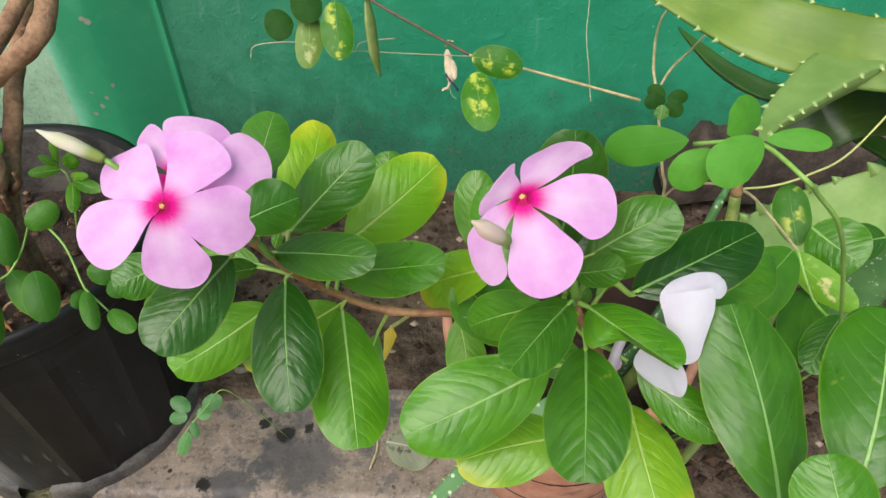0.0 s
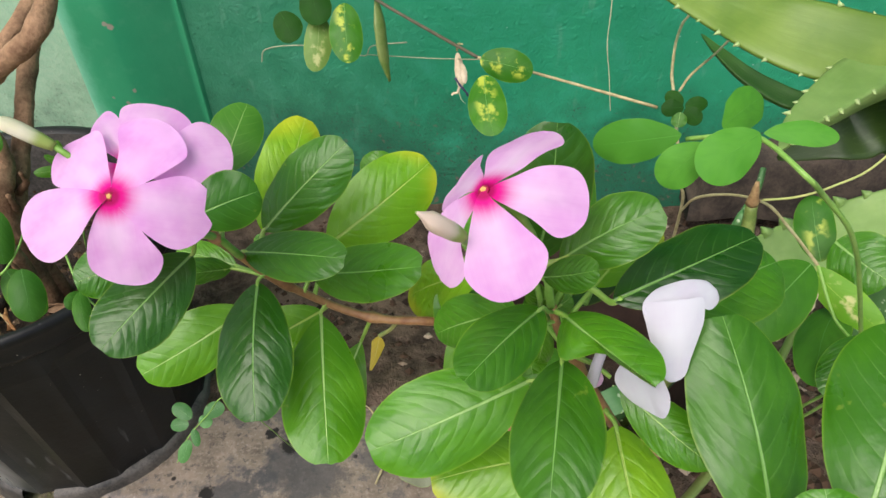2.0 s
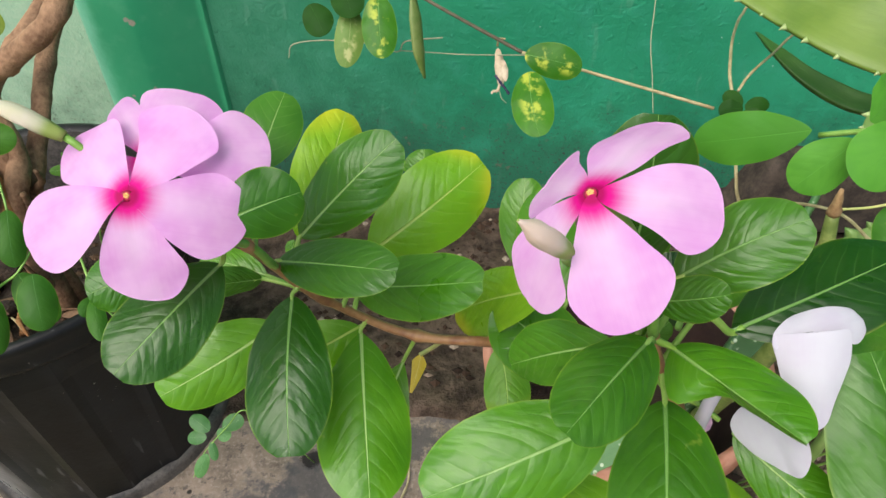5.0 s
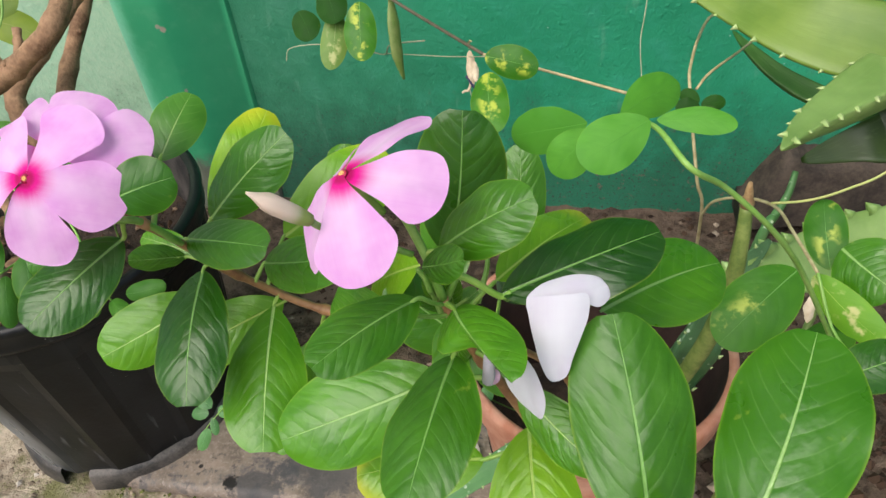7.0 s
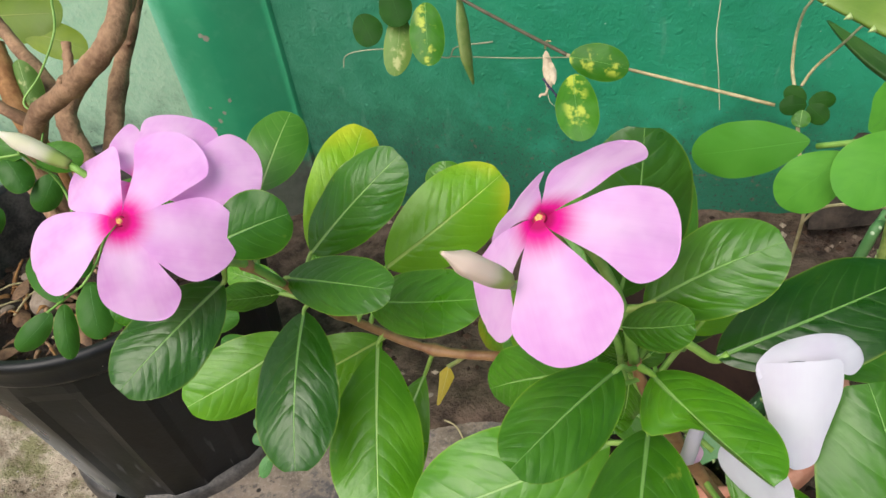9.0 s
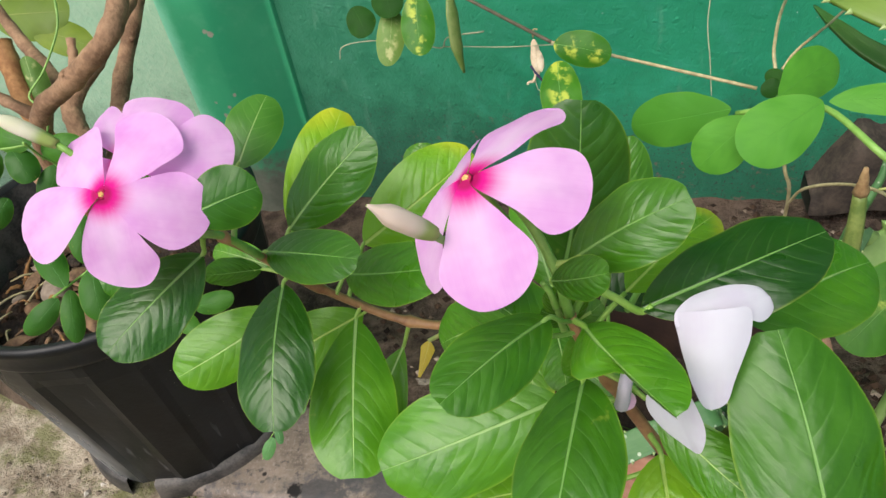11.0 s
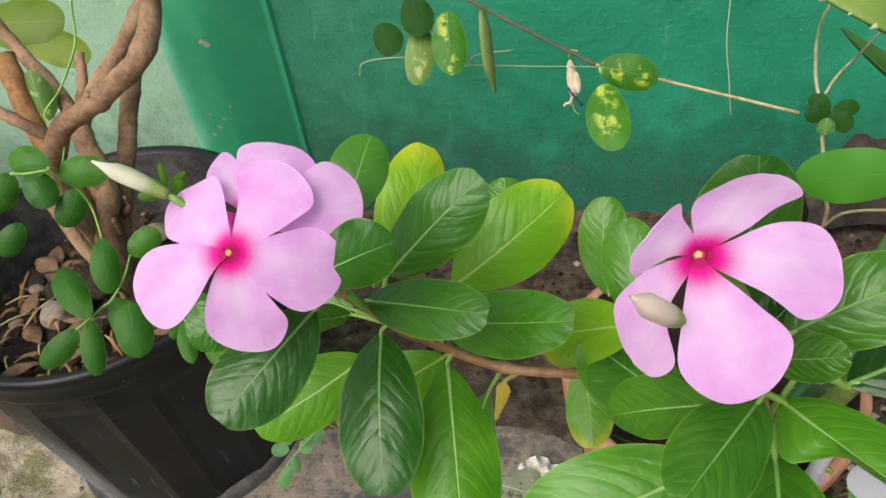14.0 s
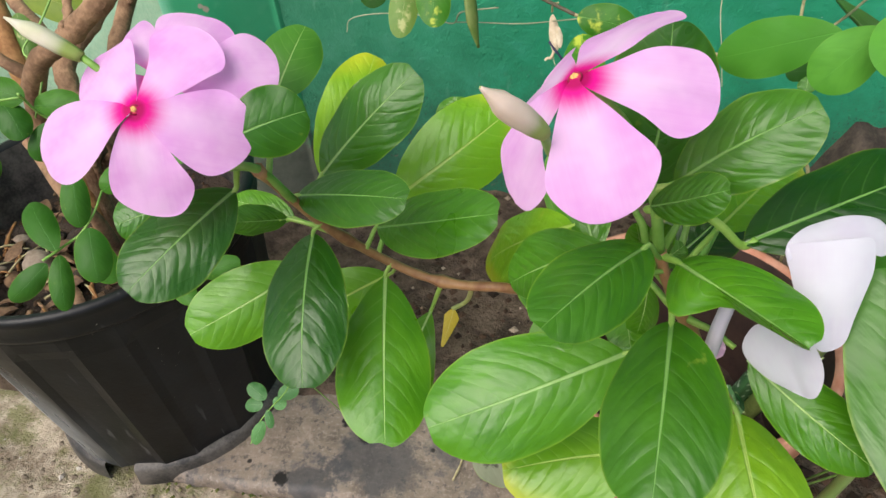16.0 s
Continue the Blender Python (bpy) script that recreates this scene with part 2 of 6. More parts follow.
BARK = plain("bark", (0.13, 0.068, 0.034), (0.34, 0.205, 0.115), 38, 0.85, 0.8, 320, 0.0025)
BARK_ORANGE = plain("bark_orange", (0.20, 0.085, 0.025), (0.40, 0.21, 0.075), 40, 0.8, 0.6, 300, 0.002)
POD = plain("pod_green", (0.10, 0.17, 0.03), (0.17, 0.22, 0.06), 70, 0.5)
DRY_PETAL = plain("petal_dry", (0.60, 0.52, 0.38), (0.46, 0.36, 0.24), 160, 0.8)
DRY_BLUE = plain("petal_dry_blue", (0.04, 0.03, 0.08), (0.02, 0.02, 0.05), 160, 0.8)
POT_DUST = plain("dusty_plastic", (0.014, 0.014, 0.014), (0.110, 0.098, 0.086), 30, 0.6)
# Moist clay, coloured near black to carry the shade inside the pot.
CLAY_DAMP_SHADE = plain("damp_clay_shade", (0.022, 0.010, 0.007), (0.045, 0.022, 0.015), 40, 0.8, 0.5)
DRY_TIP = plain("dry_tip", (0.20, 0.11, 0.045), (0.36, 0.24, 0.11), 160, 0.8)
STONE = plain("stone", (0.17, 0.125, 0.09), (0.34, 0.28, 0.22), 30, 0.8, 0.4, 300)
SOIL = plain("soil", (0.012, 0.008, 0.005), (0.048, 0.030, 0.019), 45, 0.95, 1.0, 350, 0.004)


def crumbs(name, tones):
    n = Net(name, 0.95, 0.2)
    isle = n.t.nodes.new("ShaderNodeNewGeometry").outputs["Random Per Island"]
    a, b, c = tones
    n.colour(n.mix(n.step(isle, 0.85, 0.95), n.mix(isle, a, b), c))
    return n.m


GRIT = crumbs("grit", ((0.14, 0.11, 0.08), (0.30, 0.25, 0.19), (0.45, 0.41, 0.35)))
CLOD = crumbs("clods", ((0.016, 0.010, 0.007), (0.070, 0.042, 0.026), (0.30, 0.24, 0.18)))
CRUMB = crumbs("pot_crumbs", ((0.03, 0.020, 0.014), (0.11, 0.066, 0.038), (0.27, 0.19, 0.12)))
LITTER = plain("litter", (0.62, 0.60, 0.56), (0.45, 0.42, 0.38), 200, 0.6)


def wall_material():
    """Rough render under sea-green paint, paler and chalky at one end, grimy near the ground."""
    n = Net("painted_wall", 0.46, 0.40)
    at = n.place()
    xyz = n.node("ShaderNodeSeparateXYZ", Vector=at)
    big, small, grit = n.noise(3.5, 4), n.noise(26, 5), n.noise(150, 4, 0.65)
    base = n.mix(n.step(big, 0.35, 0.65), (0.016, 0.225, 0.112), (0.028, 0.315, 0.162))
    base = n.mix(n.step(small, 0.45, 0.75, 0.0, 0.45), base, (0.05, 0.33, 0.22))
    chalk = n.step(n.math("ADD", xyz.outputs[0], n.math("MULTIPLY", n.math("SUBTRACT", small, 0.5), 0.16)), -0.35, -0.46)
    base = n.mix(n.math("MULTIPLY", chalk, 0.8), base, n.mix(n.step(grit, 0.3, 0.7), (0.35, 0.52, 0.36), (0.43, 0.57, 0.41)))
    # Darker, greyer green from mid-wall towards the pipe.
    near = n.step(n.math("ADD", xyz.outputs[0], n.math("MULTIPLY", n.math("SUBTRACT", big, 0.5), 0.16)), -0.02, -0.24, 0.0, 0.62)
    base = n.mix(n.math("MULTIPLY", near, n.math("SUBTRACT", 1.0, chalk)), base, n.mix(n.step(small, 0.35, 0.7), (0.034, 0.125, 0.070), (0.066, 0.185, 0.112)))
    strokes = n.math("MULTIPLY", n.step(n.noise(60, 3, 0.6, vec=n.place((1.0, 1.0, 0.25))), 0.60, 0.70), n.step(n.noise(14, 2), 0.45, 0.62))
    base = n.mix(n.math("MULTIPLY", strokes, 0.30), base, (0.16, 0.36, 0.25))
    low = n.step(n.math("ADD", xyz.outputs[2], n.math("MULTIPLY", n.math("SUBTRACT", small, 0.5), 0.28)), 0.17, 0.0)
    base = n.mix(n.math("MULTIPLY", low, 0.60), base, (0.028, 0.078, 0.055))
    flake = n.math("MULTIPLY", n.step(n.noise(70, 5, 0.7), 0.60, 0.66), n.step(n.math("ADD", xyz.outputs[2], n.math("MULTIPLY", big, 0.25)), 0.26, 0.12))
    base = n.mix(flake, base, (0.17, 0.13, 0.10))
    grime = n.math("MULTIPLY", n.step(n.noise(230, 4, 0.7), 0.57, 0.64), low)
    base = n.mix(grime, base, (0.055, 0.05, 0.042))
    dots = n.step(n.cells(70), 0.085, 0.05)
    base = n.mix(n.math("MULTIPLY", dots, n.step(n.noise(18, 2), 0.60, 0.68)), base, (0.42, 0.50, 0.44))
    n.colour(base)
    pits = n.math("MULTIPLY", n.step(n.cells(120), 0.34, 0.14), n.step(n.noise(60, 2), 0.46, 0.54))
    n.bump(n.math("ADD", n.math("ADD", n.math("MULTIPLY", small, 1.0), n.math("MULTIPLY", grit, 1.3)), n.math("MULTIPLY", pits, 0.28)), 0.75, 0.0018)
    return n.m


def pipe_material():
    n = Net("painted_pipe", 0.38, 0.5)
    big, small = n.noise(6, 4), n.noise(60, 4)
    base = n.mix(n.step(big, 0.3, 0.7), (0.026, 0.255, 0.118), (0.046, 0.325, 0.155))
    base = n.mix(n.step(small, 0.5, 0.8, 0.0, 0.35), base, (0.09, 0.34, 0.19))
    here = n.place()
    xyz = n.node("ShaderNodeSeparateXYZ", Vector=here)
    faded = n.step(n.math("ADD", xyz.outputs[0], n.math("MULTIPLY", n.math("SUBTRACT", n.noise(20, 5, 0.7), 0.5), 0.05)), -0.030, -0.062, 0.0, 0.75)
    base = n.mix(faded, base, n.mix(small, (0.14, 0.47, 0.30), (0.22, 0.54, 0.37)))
    for x, y, z, r in ((0.0184, -0.0387, 0.2138, 0.0036), (0.0194, -0.0385, 0.2226, 0.0024), (0.0031, -0.04, 0.2395, 0.0042), (-0.0022, -0.04, 0.2442, 0.0032), (-0.0296, -0.0364, 0.1178, 0.0035), (-0.0175, -0.0388, 0.1302, 0.0032), (-0.0077, -0.0398, 0.1424, 0.003), (-0.0247, -0.0376, 0.1484, 0.0026), (0.005, -0.0399, 0.1596, 0.0026)):
        d = n.node("ShaderNodeVectorMath", Vector=here)
        d.operation = "DISTANCE"
        d.inputs[1].default_value = (x, y, z)
        chip = n.step(n.math("ADD", d.outputs["Value"], n.math("MULTIPLY", n.math("SUBTRACT", n.noise(190, 3, 0.7), 0.5), 0.006)), r, r * 0.7)
        base = n.mix(chip, base, (0.27, 0.25, 0.20))
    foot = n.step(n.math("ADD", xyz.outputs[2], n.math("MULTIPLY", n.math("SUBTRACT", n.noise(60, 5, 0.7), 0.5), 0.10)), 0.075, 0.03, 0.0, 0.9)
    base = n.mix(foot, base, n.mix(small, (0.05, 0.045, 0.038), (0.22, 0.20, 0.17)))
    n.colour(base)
    n.bump(n.math("ADD", small, n.math("MULTIPLY", n.noise(220, 3), 0.4)), 0.35, 0.001)
    return n.m


def concrete_material():
    n = Net("slab_concrete", 0.7, 0.35)
    big, mid, grit = n.noise(7, 4), n.noise(32, 5), n.noise(260, 4, 0.7)
    base = n.mix(n.step(mid, 0.3, 0.7), (0.120, 0.095, 0.073), (0.27, 0.215, 0.168))
    base = n.mix(n.step(grit, 0.48, 0.70, 0.0, 0.6), base, (0.33, 0.28, 0.235))
    base = n.mix(n.step(n.noise(120, 5, 0.75), 0.55, 0.64, 0.0, 0.7), base, (0.05, 0.045, 0.042))
    base = n.mix(n.step(n.noise(16, 6, 0.7), 0.50, 0.60, 0.0, 0.75), base, (0.055, 0.055, 0.06))
    base = n.mix(n.math("MULTIPLY", n.step(n.cells(48), 0.16, 0.1), n.step(mid, 0.5, 0.6)), base, (0.015, 0.012, 0.01))
    here = n.place()
    for x, y, r in ((-0.135, 0.335, 0.050), (-0.06, 0.385, 0.030), (-0.19, 0.315, 0.028)):
        d = n.node("ShaderNodeVectorMath", Vector=here)
        d.operation = "DISTANCE"
        d.inputs[1].default_value = (x, y, 0.0)
        wet = n.step(n.math("ADD", d.outputs["Value"], n.math("MULTIPLY", n.math("SUBTRACT", n.noise(28, 5, 0.7), 0.5), 0.16)), r, r * 0.4, 0.0, 0.8)
        base = n.mix(wet, base, (0.050, 0.050, 0.053))
    for x, y, r in ((-0.2205, 0.312, 0.008), (-0.153, 0.363, 0.011), (-0.174, 0.375, 0.007), (-0.13, 0.37, 0.006)):
        d = n.node("ShaderNodeVectorMath", Vector=here)
        d.operation = "DISTANCE"
        d.inputs[1].default_value = (x, y, 0.0)
        hole = n.step(n.math("ADD", d.outputs["Value"], n.math("MULTIPLY", n.math("SUBTRACT", n.noise(150, 4, 0.7), 0.5), 0.014)), r, r * 0.7)
        base = n.mix(hole, base, (0.012, 0.010, 0.009))
    n.colour(base)
    n.put(n.p.inputs["Roughness"], n.step(big, 0.3, 0.7, 0.45, 0.8))
    n.bump(n.math("ADD", mid, n.math("MULTIPLY", grit, 0.5)), 0.5, 0.0018)
    return n.m


def earth_material(name, dry, damp, moss, share, pale=0.5):
    n = Net(name, 0.95, 0.2)
    big, mid, grit = n.noise(5, 4), n.noise(40, 6, 0.65), n.noise(300, 4, 0.7)
    base = n.mix(n.step(mid, 0.35, 0.65), damp, dry)
    base = n.mix(n.step(grit, 0.45, 0.75, 0.0, pale), base, n.mix(pale, dry, (0.5, 0.45, 0.38)))
    base = n.mix(n.math("MULTIPLY", n.step(n.math("ADD", n.math("MULTIPLY", n.noise(22, 5), 0.7), n.math("MULTIPLY", grit, 0.3)), 0.48, 0.60), share), base, moss)
    n.colour(base)
    n.bump(n.math("ADD", n.math("MULTIPLY", mid, 1.4), n.math("MULTIPLY", grit, 0.8)), 1.0, 0.007)
    return n.m


def black_plastic():
    """Worn black plastic: faint smears, sky sheen painted pale on the left flank, scratches and specks of splashed
    earth.
    """
    n = Net("black_plastic", 0.4, 0.24)
    mid, dust = n.noise(30, 4), n.noise(9, 4)
    smear = n.noise(14, 4, 0.7, vec=n.place((1, 1, 0.22)))
    base = n.mix(n.step(mid, 0.3, 0.7), (0.0035, 0.004, 0.0042), (0.008, 0.009, 0.0095))
    base = n.mix(n.step(smear, 0.46, 0.72, 0.0, 0.35), base, (0.022, 0.025, 0.028))
    # Pale grey patch on the left panels imitates the sky's reflection.
    d = n.node("ShaderNodeVectorMath", Vector=n.place())
    d.operation = "DISTANCE"
    d.inputs[1].default_value = (-0.086, -0.088, 0.08)
    sky_sheen = n.step(n.math("ADD", d.outputs["Value"], n.math("MULTIPLY", n.math("SUBTRACT", smear, 0.5), 0.12)), 0.120, 0.015, 0.0, 0.9)
    base = n.mix(sky_sheen, base, (0.24, 0.255, 0.265))
    scratch = n.math("MULTIPLY", n.step(n.noise(120, 2, 0.5, vec=n.place((1, 1, 0.12))), 0.68, 0.73), n.step(dust, 0.45, 0.6, 0.0, 0.5))
    base = n.mix(scratch, base, (0.10, 0.10, 0.10))
    specks = n.math("MULTIPLY", n.step(n.noise(330, 3, 0.6), 0.70, 0.76), n.step(n.noise(26, 3), 0.50, 0.60))
    base = n.mix(specks, base, (0.36, 0.33, 0.28))
    n.colour(base)
    n.put(n.p.inputs["Roughness"], n.step(smear, 0.3, 0.8, 0.26, 0.5))
    n.bump(n.math("ADD", n.noise(200, 3), n.math("MULTIPLY", mid, 1.5)), 0.2, 0.0007)
    return n.m


def terracotta_material():
    n = Net("terracotta", 0.8, 0.3)
    big, mid, grit = n.noise(14, 4), n.noise(60, 4), n.noise(300, 3)
    base = n.mix(n.step(mid, 0.3, 0.7), (0.40, 0.165, 0.10), (0.52, 0.27, 0.185))
    base = n.mix(n.step(big, 0.5, 0.7, 0.0, 0.5), base, (0.56, 0.34, 0.26))
    base = n.mix(n.step(n.noise(24, 5), 0.60, 0.7, 0.0, 0.6), base, (0.12, 0.06, 0.04))
    d = n.node("ShaderNodeVectorMath", Vector=n.place())
    d.operation = "DISTANCE"
    d.inputs[1].default_value = (0.0194, -0.0724, 0.1006)
    stain = n.step(n.math("ADD", d.outputs["Value"], n.math("MULTIPLY", n.math("SUBTRACT", mid, 0.5), 0.012)), 0.016, 0.011, 0.0, 0.7)
    base = n.mix(stain, base, (0.42, 0.40, 0.36))
    n.colour(base)
    n.bump(n.math("ADD", mid, grit), 0.35, 0.001)
    return n.m


def aloe_material(name, a, b, spots=0.0):
    n = Net(name, 0.42, 0.4)
    u, s = n.uv()
    mid, fine = n.noise(28, 4), n.noise(1.0, 3, vec=n.place((30, 9, 1), "UV"))
    base = n.mix(n.step(mid, 0.3, 0.7), a, b)
    base = n.mix(n.step(fine, 0.5, 0.8, 0.0, 0.08), base, (0.40, 0.52, 0.24))
    if spots:
        dots = n.math("MULTIPLY", n.step(n.cells(190, n.place((1, 1, 1))), 0.28, 0.2), n.step(n.noise(60, 2), 0.45, 0.55))
        base = n.mix(n.math("MULTIPLY", dots, spots), base, (0.55, 0.64, 0.46))
    n.colour(base)
    n.bump(n.math("ADD", mid, n.math("MULTIPLY", fine, 0.6)), 0.3, 0.0008)
    n.p.inputs["Subsurface Weight"].default_value = 0.12
    n.p.inputs["Subsurface Radius"].default_value = (0.004, 0.006, 0.002)
    return n.m


WALL, PIPE, SLAB, BLACK, TERRA = wall_material(), pipe_material(), concrete_material(), black_plastic(), terracotta_material()
EARTH = earth_material("dry_earth", (0.54, 0.455, 0.35), (0.22, 0.17, 0.12), (0.15, 0.165, 0.05), 0.75)
MUD = earth_material("damp_soil", (0.155, 0.110, 0.080), (0.043, 0.029, 0.021), (0.09, 0.075, 0.035), 0.2, 0.2)
PLINTH = plain("plinth_cement", (0.022, 0.016, 0.011), (0.076, 0.056, 0.040), 34, 0.85, 0.7, 240, 0.003)
ALOE = aloe_material("aloe_pale", (0.090, 0.165, 0.018), (0.145, 0.225, 0.032))
ALOE_PALE = aloe_material("aloe_grey", (0.118, 0.205, 0.045), (0.180, 0.28, 0.078))
ALOE_LIGHT = aloe_material("aloe_light", (0.17, 0.29, 0.070), (0.25, 0.38, 0.12))
ALOE_DARK = aloe_material("aloe_dark", (0.03, 0.09, 0.03), (0.06, 0.14, 0.05), 0.8)
ALOE_PLAIN = aloe_material("aloe_plain", (0.034, 0.10, 0.012), (0.055, 0.14, 0.020))
# Darkened aloe green: the shadow under the upper leaves is in the colour.
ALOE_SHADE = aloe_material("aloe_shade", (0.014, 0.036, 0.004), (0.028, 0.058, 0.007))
ALOE_MID = aloe_material("aloe_mid", (0.07, 0.19, 0.06), (0.12, 0.26, 0.09), 0.9)
MOSS = crumbs("moss", ((0.05, 0.07, 0.015), (0.12, 0.13, 0.035), (0.22, 0.20, 0.10)))
DEBRIS = plain("dead_leaf", (0.085, 0.046, 0.025), (0.23, 0.135, 0.070), 90, 0.8)
ALOE_STUB = plain("aloe_stub", (0.10, 0.155, 0.028), (0.22, 0.27, 0.07), 110, 0.5, 0.4, 500)
SPINE = plain("aloe_spine", (0.30, 0.42, 0.14), (0.38, 0.45, 0.20), 200, 0.5)


# ---- mesh tools ----
def finish(name, bm, material, parent=None, label="", smooth=True):
    me = bpy.data.meshes.new(name)
    bm.to_mesh(me)
    bm.free()
    for poly in me.polygons:
        poly.use_smooth = smooth
    me.materials.append(material)
    ob = new(name, me)
    if parent:
        ob.parent = parent
    return tagged(ob, label)


def part(name, bm, material, parent, label=""):
    return finish(name, bm, material, parent, label)


def thing(name, label, category, place=(0, 0, 0), group="", kind=""):
    ob = new(name)
    ob.empty_display_size = 0.02
    return tagged(ob, label, category, group, kind)


def smooth_path(points, steps=6):
    """A Catmull-Rom curve through the points."""
    p = [Vector(q) for q in points]
    p = [2 * p[0] - p[1], *p, 2 * p[-1] - p[-2]]
    out = []
    for a, b, c, d in zip(p, p[1:], p[2:], p[3:]):
        for i in range(steps):
            t = i / steps
            out.append(0.5 * ((2 * b) + (c - a) * t + (2 * a - 5 * b + 4 * c - d) * t * t + (3 * b - a - 3 * c + d) * t**3))
    return out + [p[-2]]


def sweep(points, r0, r1=None, sides=8, steps=6, flat=1.0, knots=0.0, wobble=0.0, seed=0, radii=None):
    """A tapered round rod along a smooth path, with closed ends."""
    rng = random.Random(seed)
    path = smooth_path(points, steps)
    r1 = r0 if r1 is None else r1
    bm = bmesh.new()
    up, rings, count = Vector((0.31, 0.2, 0.93)), [], len(path) - 1
    for i, p in enumerate(path):
        d = (path[min(i + 1, count)] - path[max(i - 1, 0)]).normalized()
        x = up.cross(d).normalized()
        y = d.cross(x)
        up = y
        t = i / count
        full = r0 + (r1 - r0) * t
        if radii:
            k = min(int(t * (len(radii) - 1)), len(radii) - 2)
            f = t * (len(radii) - 1) - k
            full = radii[k] + (radii[k + 1] - radii[k]) * f
        r = full * (1 + rng.uniform(-wobble, wobble)) * (1 + knots * max(0, math.cos(t * 6.283 * 4)) ** 8)
        rings.append([bm.verts.new(p + (x * math.cos(a) + y * math.sin(a) * flat) * r * (1 + rng.uniform(-wobble, wobble) * 0.5)) for a in (6.2832 * k / sides for k in range(sides))])
    for a, b in zip(rings, rings[1:]):
        for k in range(sides):
            bm.faces.new((a[k], a[(k + 1) % sides], b[(k + 1) % sides], b[k]))
    bm.faces.new(rings[0][::-1])
    bm.faces.new(rings[-1])
    return bm


def obovate(s, peak, foot):
    """Half width of a blade that is widest at peak; foot above 0.5 tapers its base."""
    end = foot * (1 - peak) / peak
    return s**foot * max(0.0, 1 - s) ** end / (peak**foot * (1 - peak) ** end)


SHAPES = {
    "vinca": lambda s: max(0.035 * (s < 0.5), obovate(max(0.0, s - 0.015), 0.57, 0.67)),
    "wedge": lambda s: max(0.035 * (s < 0.5), obovate(max(0.0, s - 0.015), 0.62, 0.82)),
    "leaflet": lambda s: obovate(s, 0.58, 0.72),
    "pea": lambda s: obovate(s, 0.53, 0.55),
    "point": lambda s: s**0.6 * max(0.0, 1 - s) ** 0.72 * 2.48,
    "foot": lambda s: min(1.0, s / 0.22) ** 0.8 * max(0.0, 1.12 - s) ** 0.9 * (s < 1),
    "strip": lambda s: s**0.3 * max(0.0, 1 - s) ** 0.3 * 1.5,
}


def sheet(base, tip, width, normal, shape, bow=0.05, fold=0.12, wave=0.0, seed=0, nu=8, ns=26, ragged=0.015, tuck=None):
    """A blade from base to tip: outline from SHAPES, arched by bow, cupped by fold, with a wavy margin; tuck turns one half under between two stations."""
    rng = random.Random(seed)
    base, tip, n = Vector(base), Vector(tip), Vector(normal).normalized()
    axis = tip - base
    length = axis.length
    axis.normalize()
    side = axis.cross(n).normalized()
    n = side.cross(axis)
    bm = bmesh.new()
    uv, rim = bm.loops.layers.uv.new("UVMap"), bm.loops.layers.uv.new("Rim")
    ph, fq, half = rng.uniform(0, 6.28), rng.uniform(1.5, 2.6), width / 2
    sway = rng.uniform(-0.03, 0.03)
    rows, at = [], {}
    for j in range(ns + 1):
        s = j / ns
        s = 0.5 - 0.5 * math.cos(3.14159 * s)
        w = half * SHAPES[shape](s)
        mid = base + axis * (length * s) + n * (length * (bow * 4 * s * (1 - s))) + side * (length * sway * math.sin(3.1416 * s))
        row = []
        for i in range(-nu // 2, nu // 2 + 1):
            u = i / (nu / 2)
            curl = (w / half) ** 1.5
            keep = 1.3 - 1.26 * min(1.0, max(0.0, (s - tuck[0]) / (tuck[1] - tuck[0]))) if tuck and u > 0 else 1.0
            lift = -fold * width * (u * u) * min(1, 3 * s) * curl + wave * curl * width * u * u * math.sin(ph + 6.283 * fq * s + (1.3 if u > 0 else 0))
            edge = 1 + ragged * (noise.noise((s * 5, seed * 3.7, 1 if u > 0 else 5)) + 0.6 * noise.noise((s * 14, seed * 1.3, 2 if u > 0 else 7)))
            vert = bm.verts.new(mid + side * (w * edge * u * keep) + n * lift)
            at[vert] = ((u * w / half, s), (abs(u), s))
            row.append(vert)
        rows.append(row)
    for a, b in zip(rows, rows[1:]):
        for k in range(nu):
            f = bm.faces.new((a[k], a[k + 1], b[k + 1], b[k]))
            for loop in f.loops:
                loop[uv].uv, loop[rim].uv = at[loop.vert]
    return bm


_leaf_count = [0]


def leaf(plant, base, tip, width, normal, colour, bow=0.05, fold=0.12, shape="vinca", tuck=None):
    _leaf_count[0] += 1
    bm = sheet(base, tip, width, normal, shape, bow, fold, 0.035, _leaf_count[0], tuck=tuck)
    return part("leaf", bm, LEAF[colour], plant, LEAF_LABEL.get(colour, ""))


LEAF_LABEL = {"flecked": "green leaf with pale yellow mottling", "yellow": "yellowing lime-green leaf", "lime": "lime-green leaf", "fresh": "fresh light-green leaf", "olive": "dull olive leaf", "gold": "withered golden-yellow leaf", "speckled": "green leaf with pale yellow mottling", "speckledyellow": "yellow-green mottled leaf", "speckledpale": "pale faded mottled leaf", "light": "fresh light-green leaf"}


def stem(plant, points, r0, r1=None, material=None, name="stem", label="", sides=8, **kw):
    return part(name, sweep(points, r0, r1, sides, **kw), material or STEM_GREEN, plant, label)


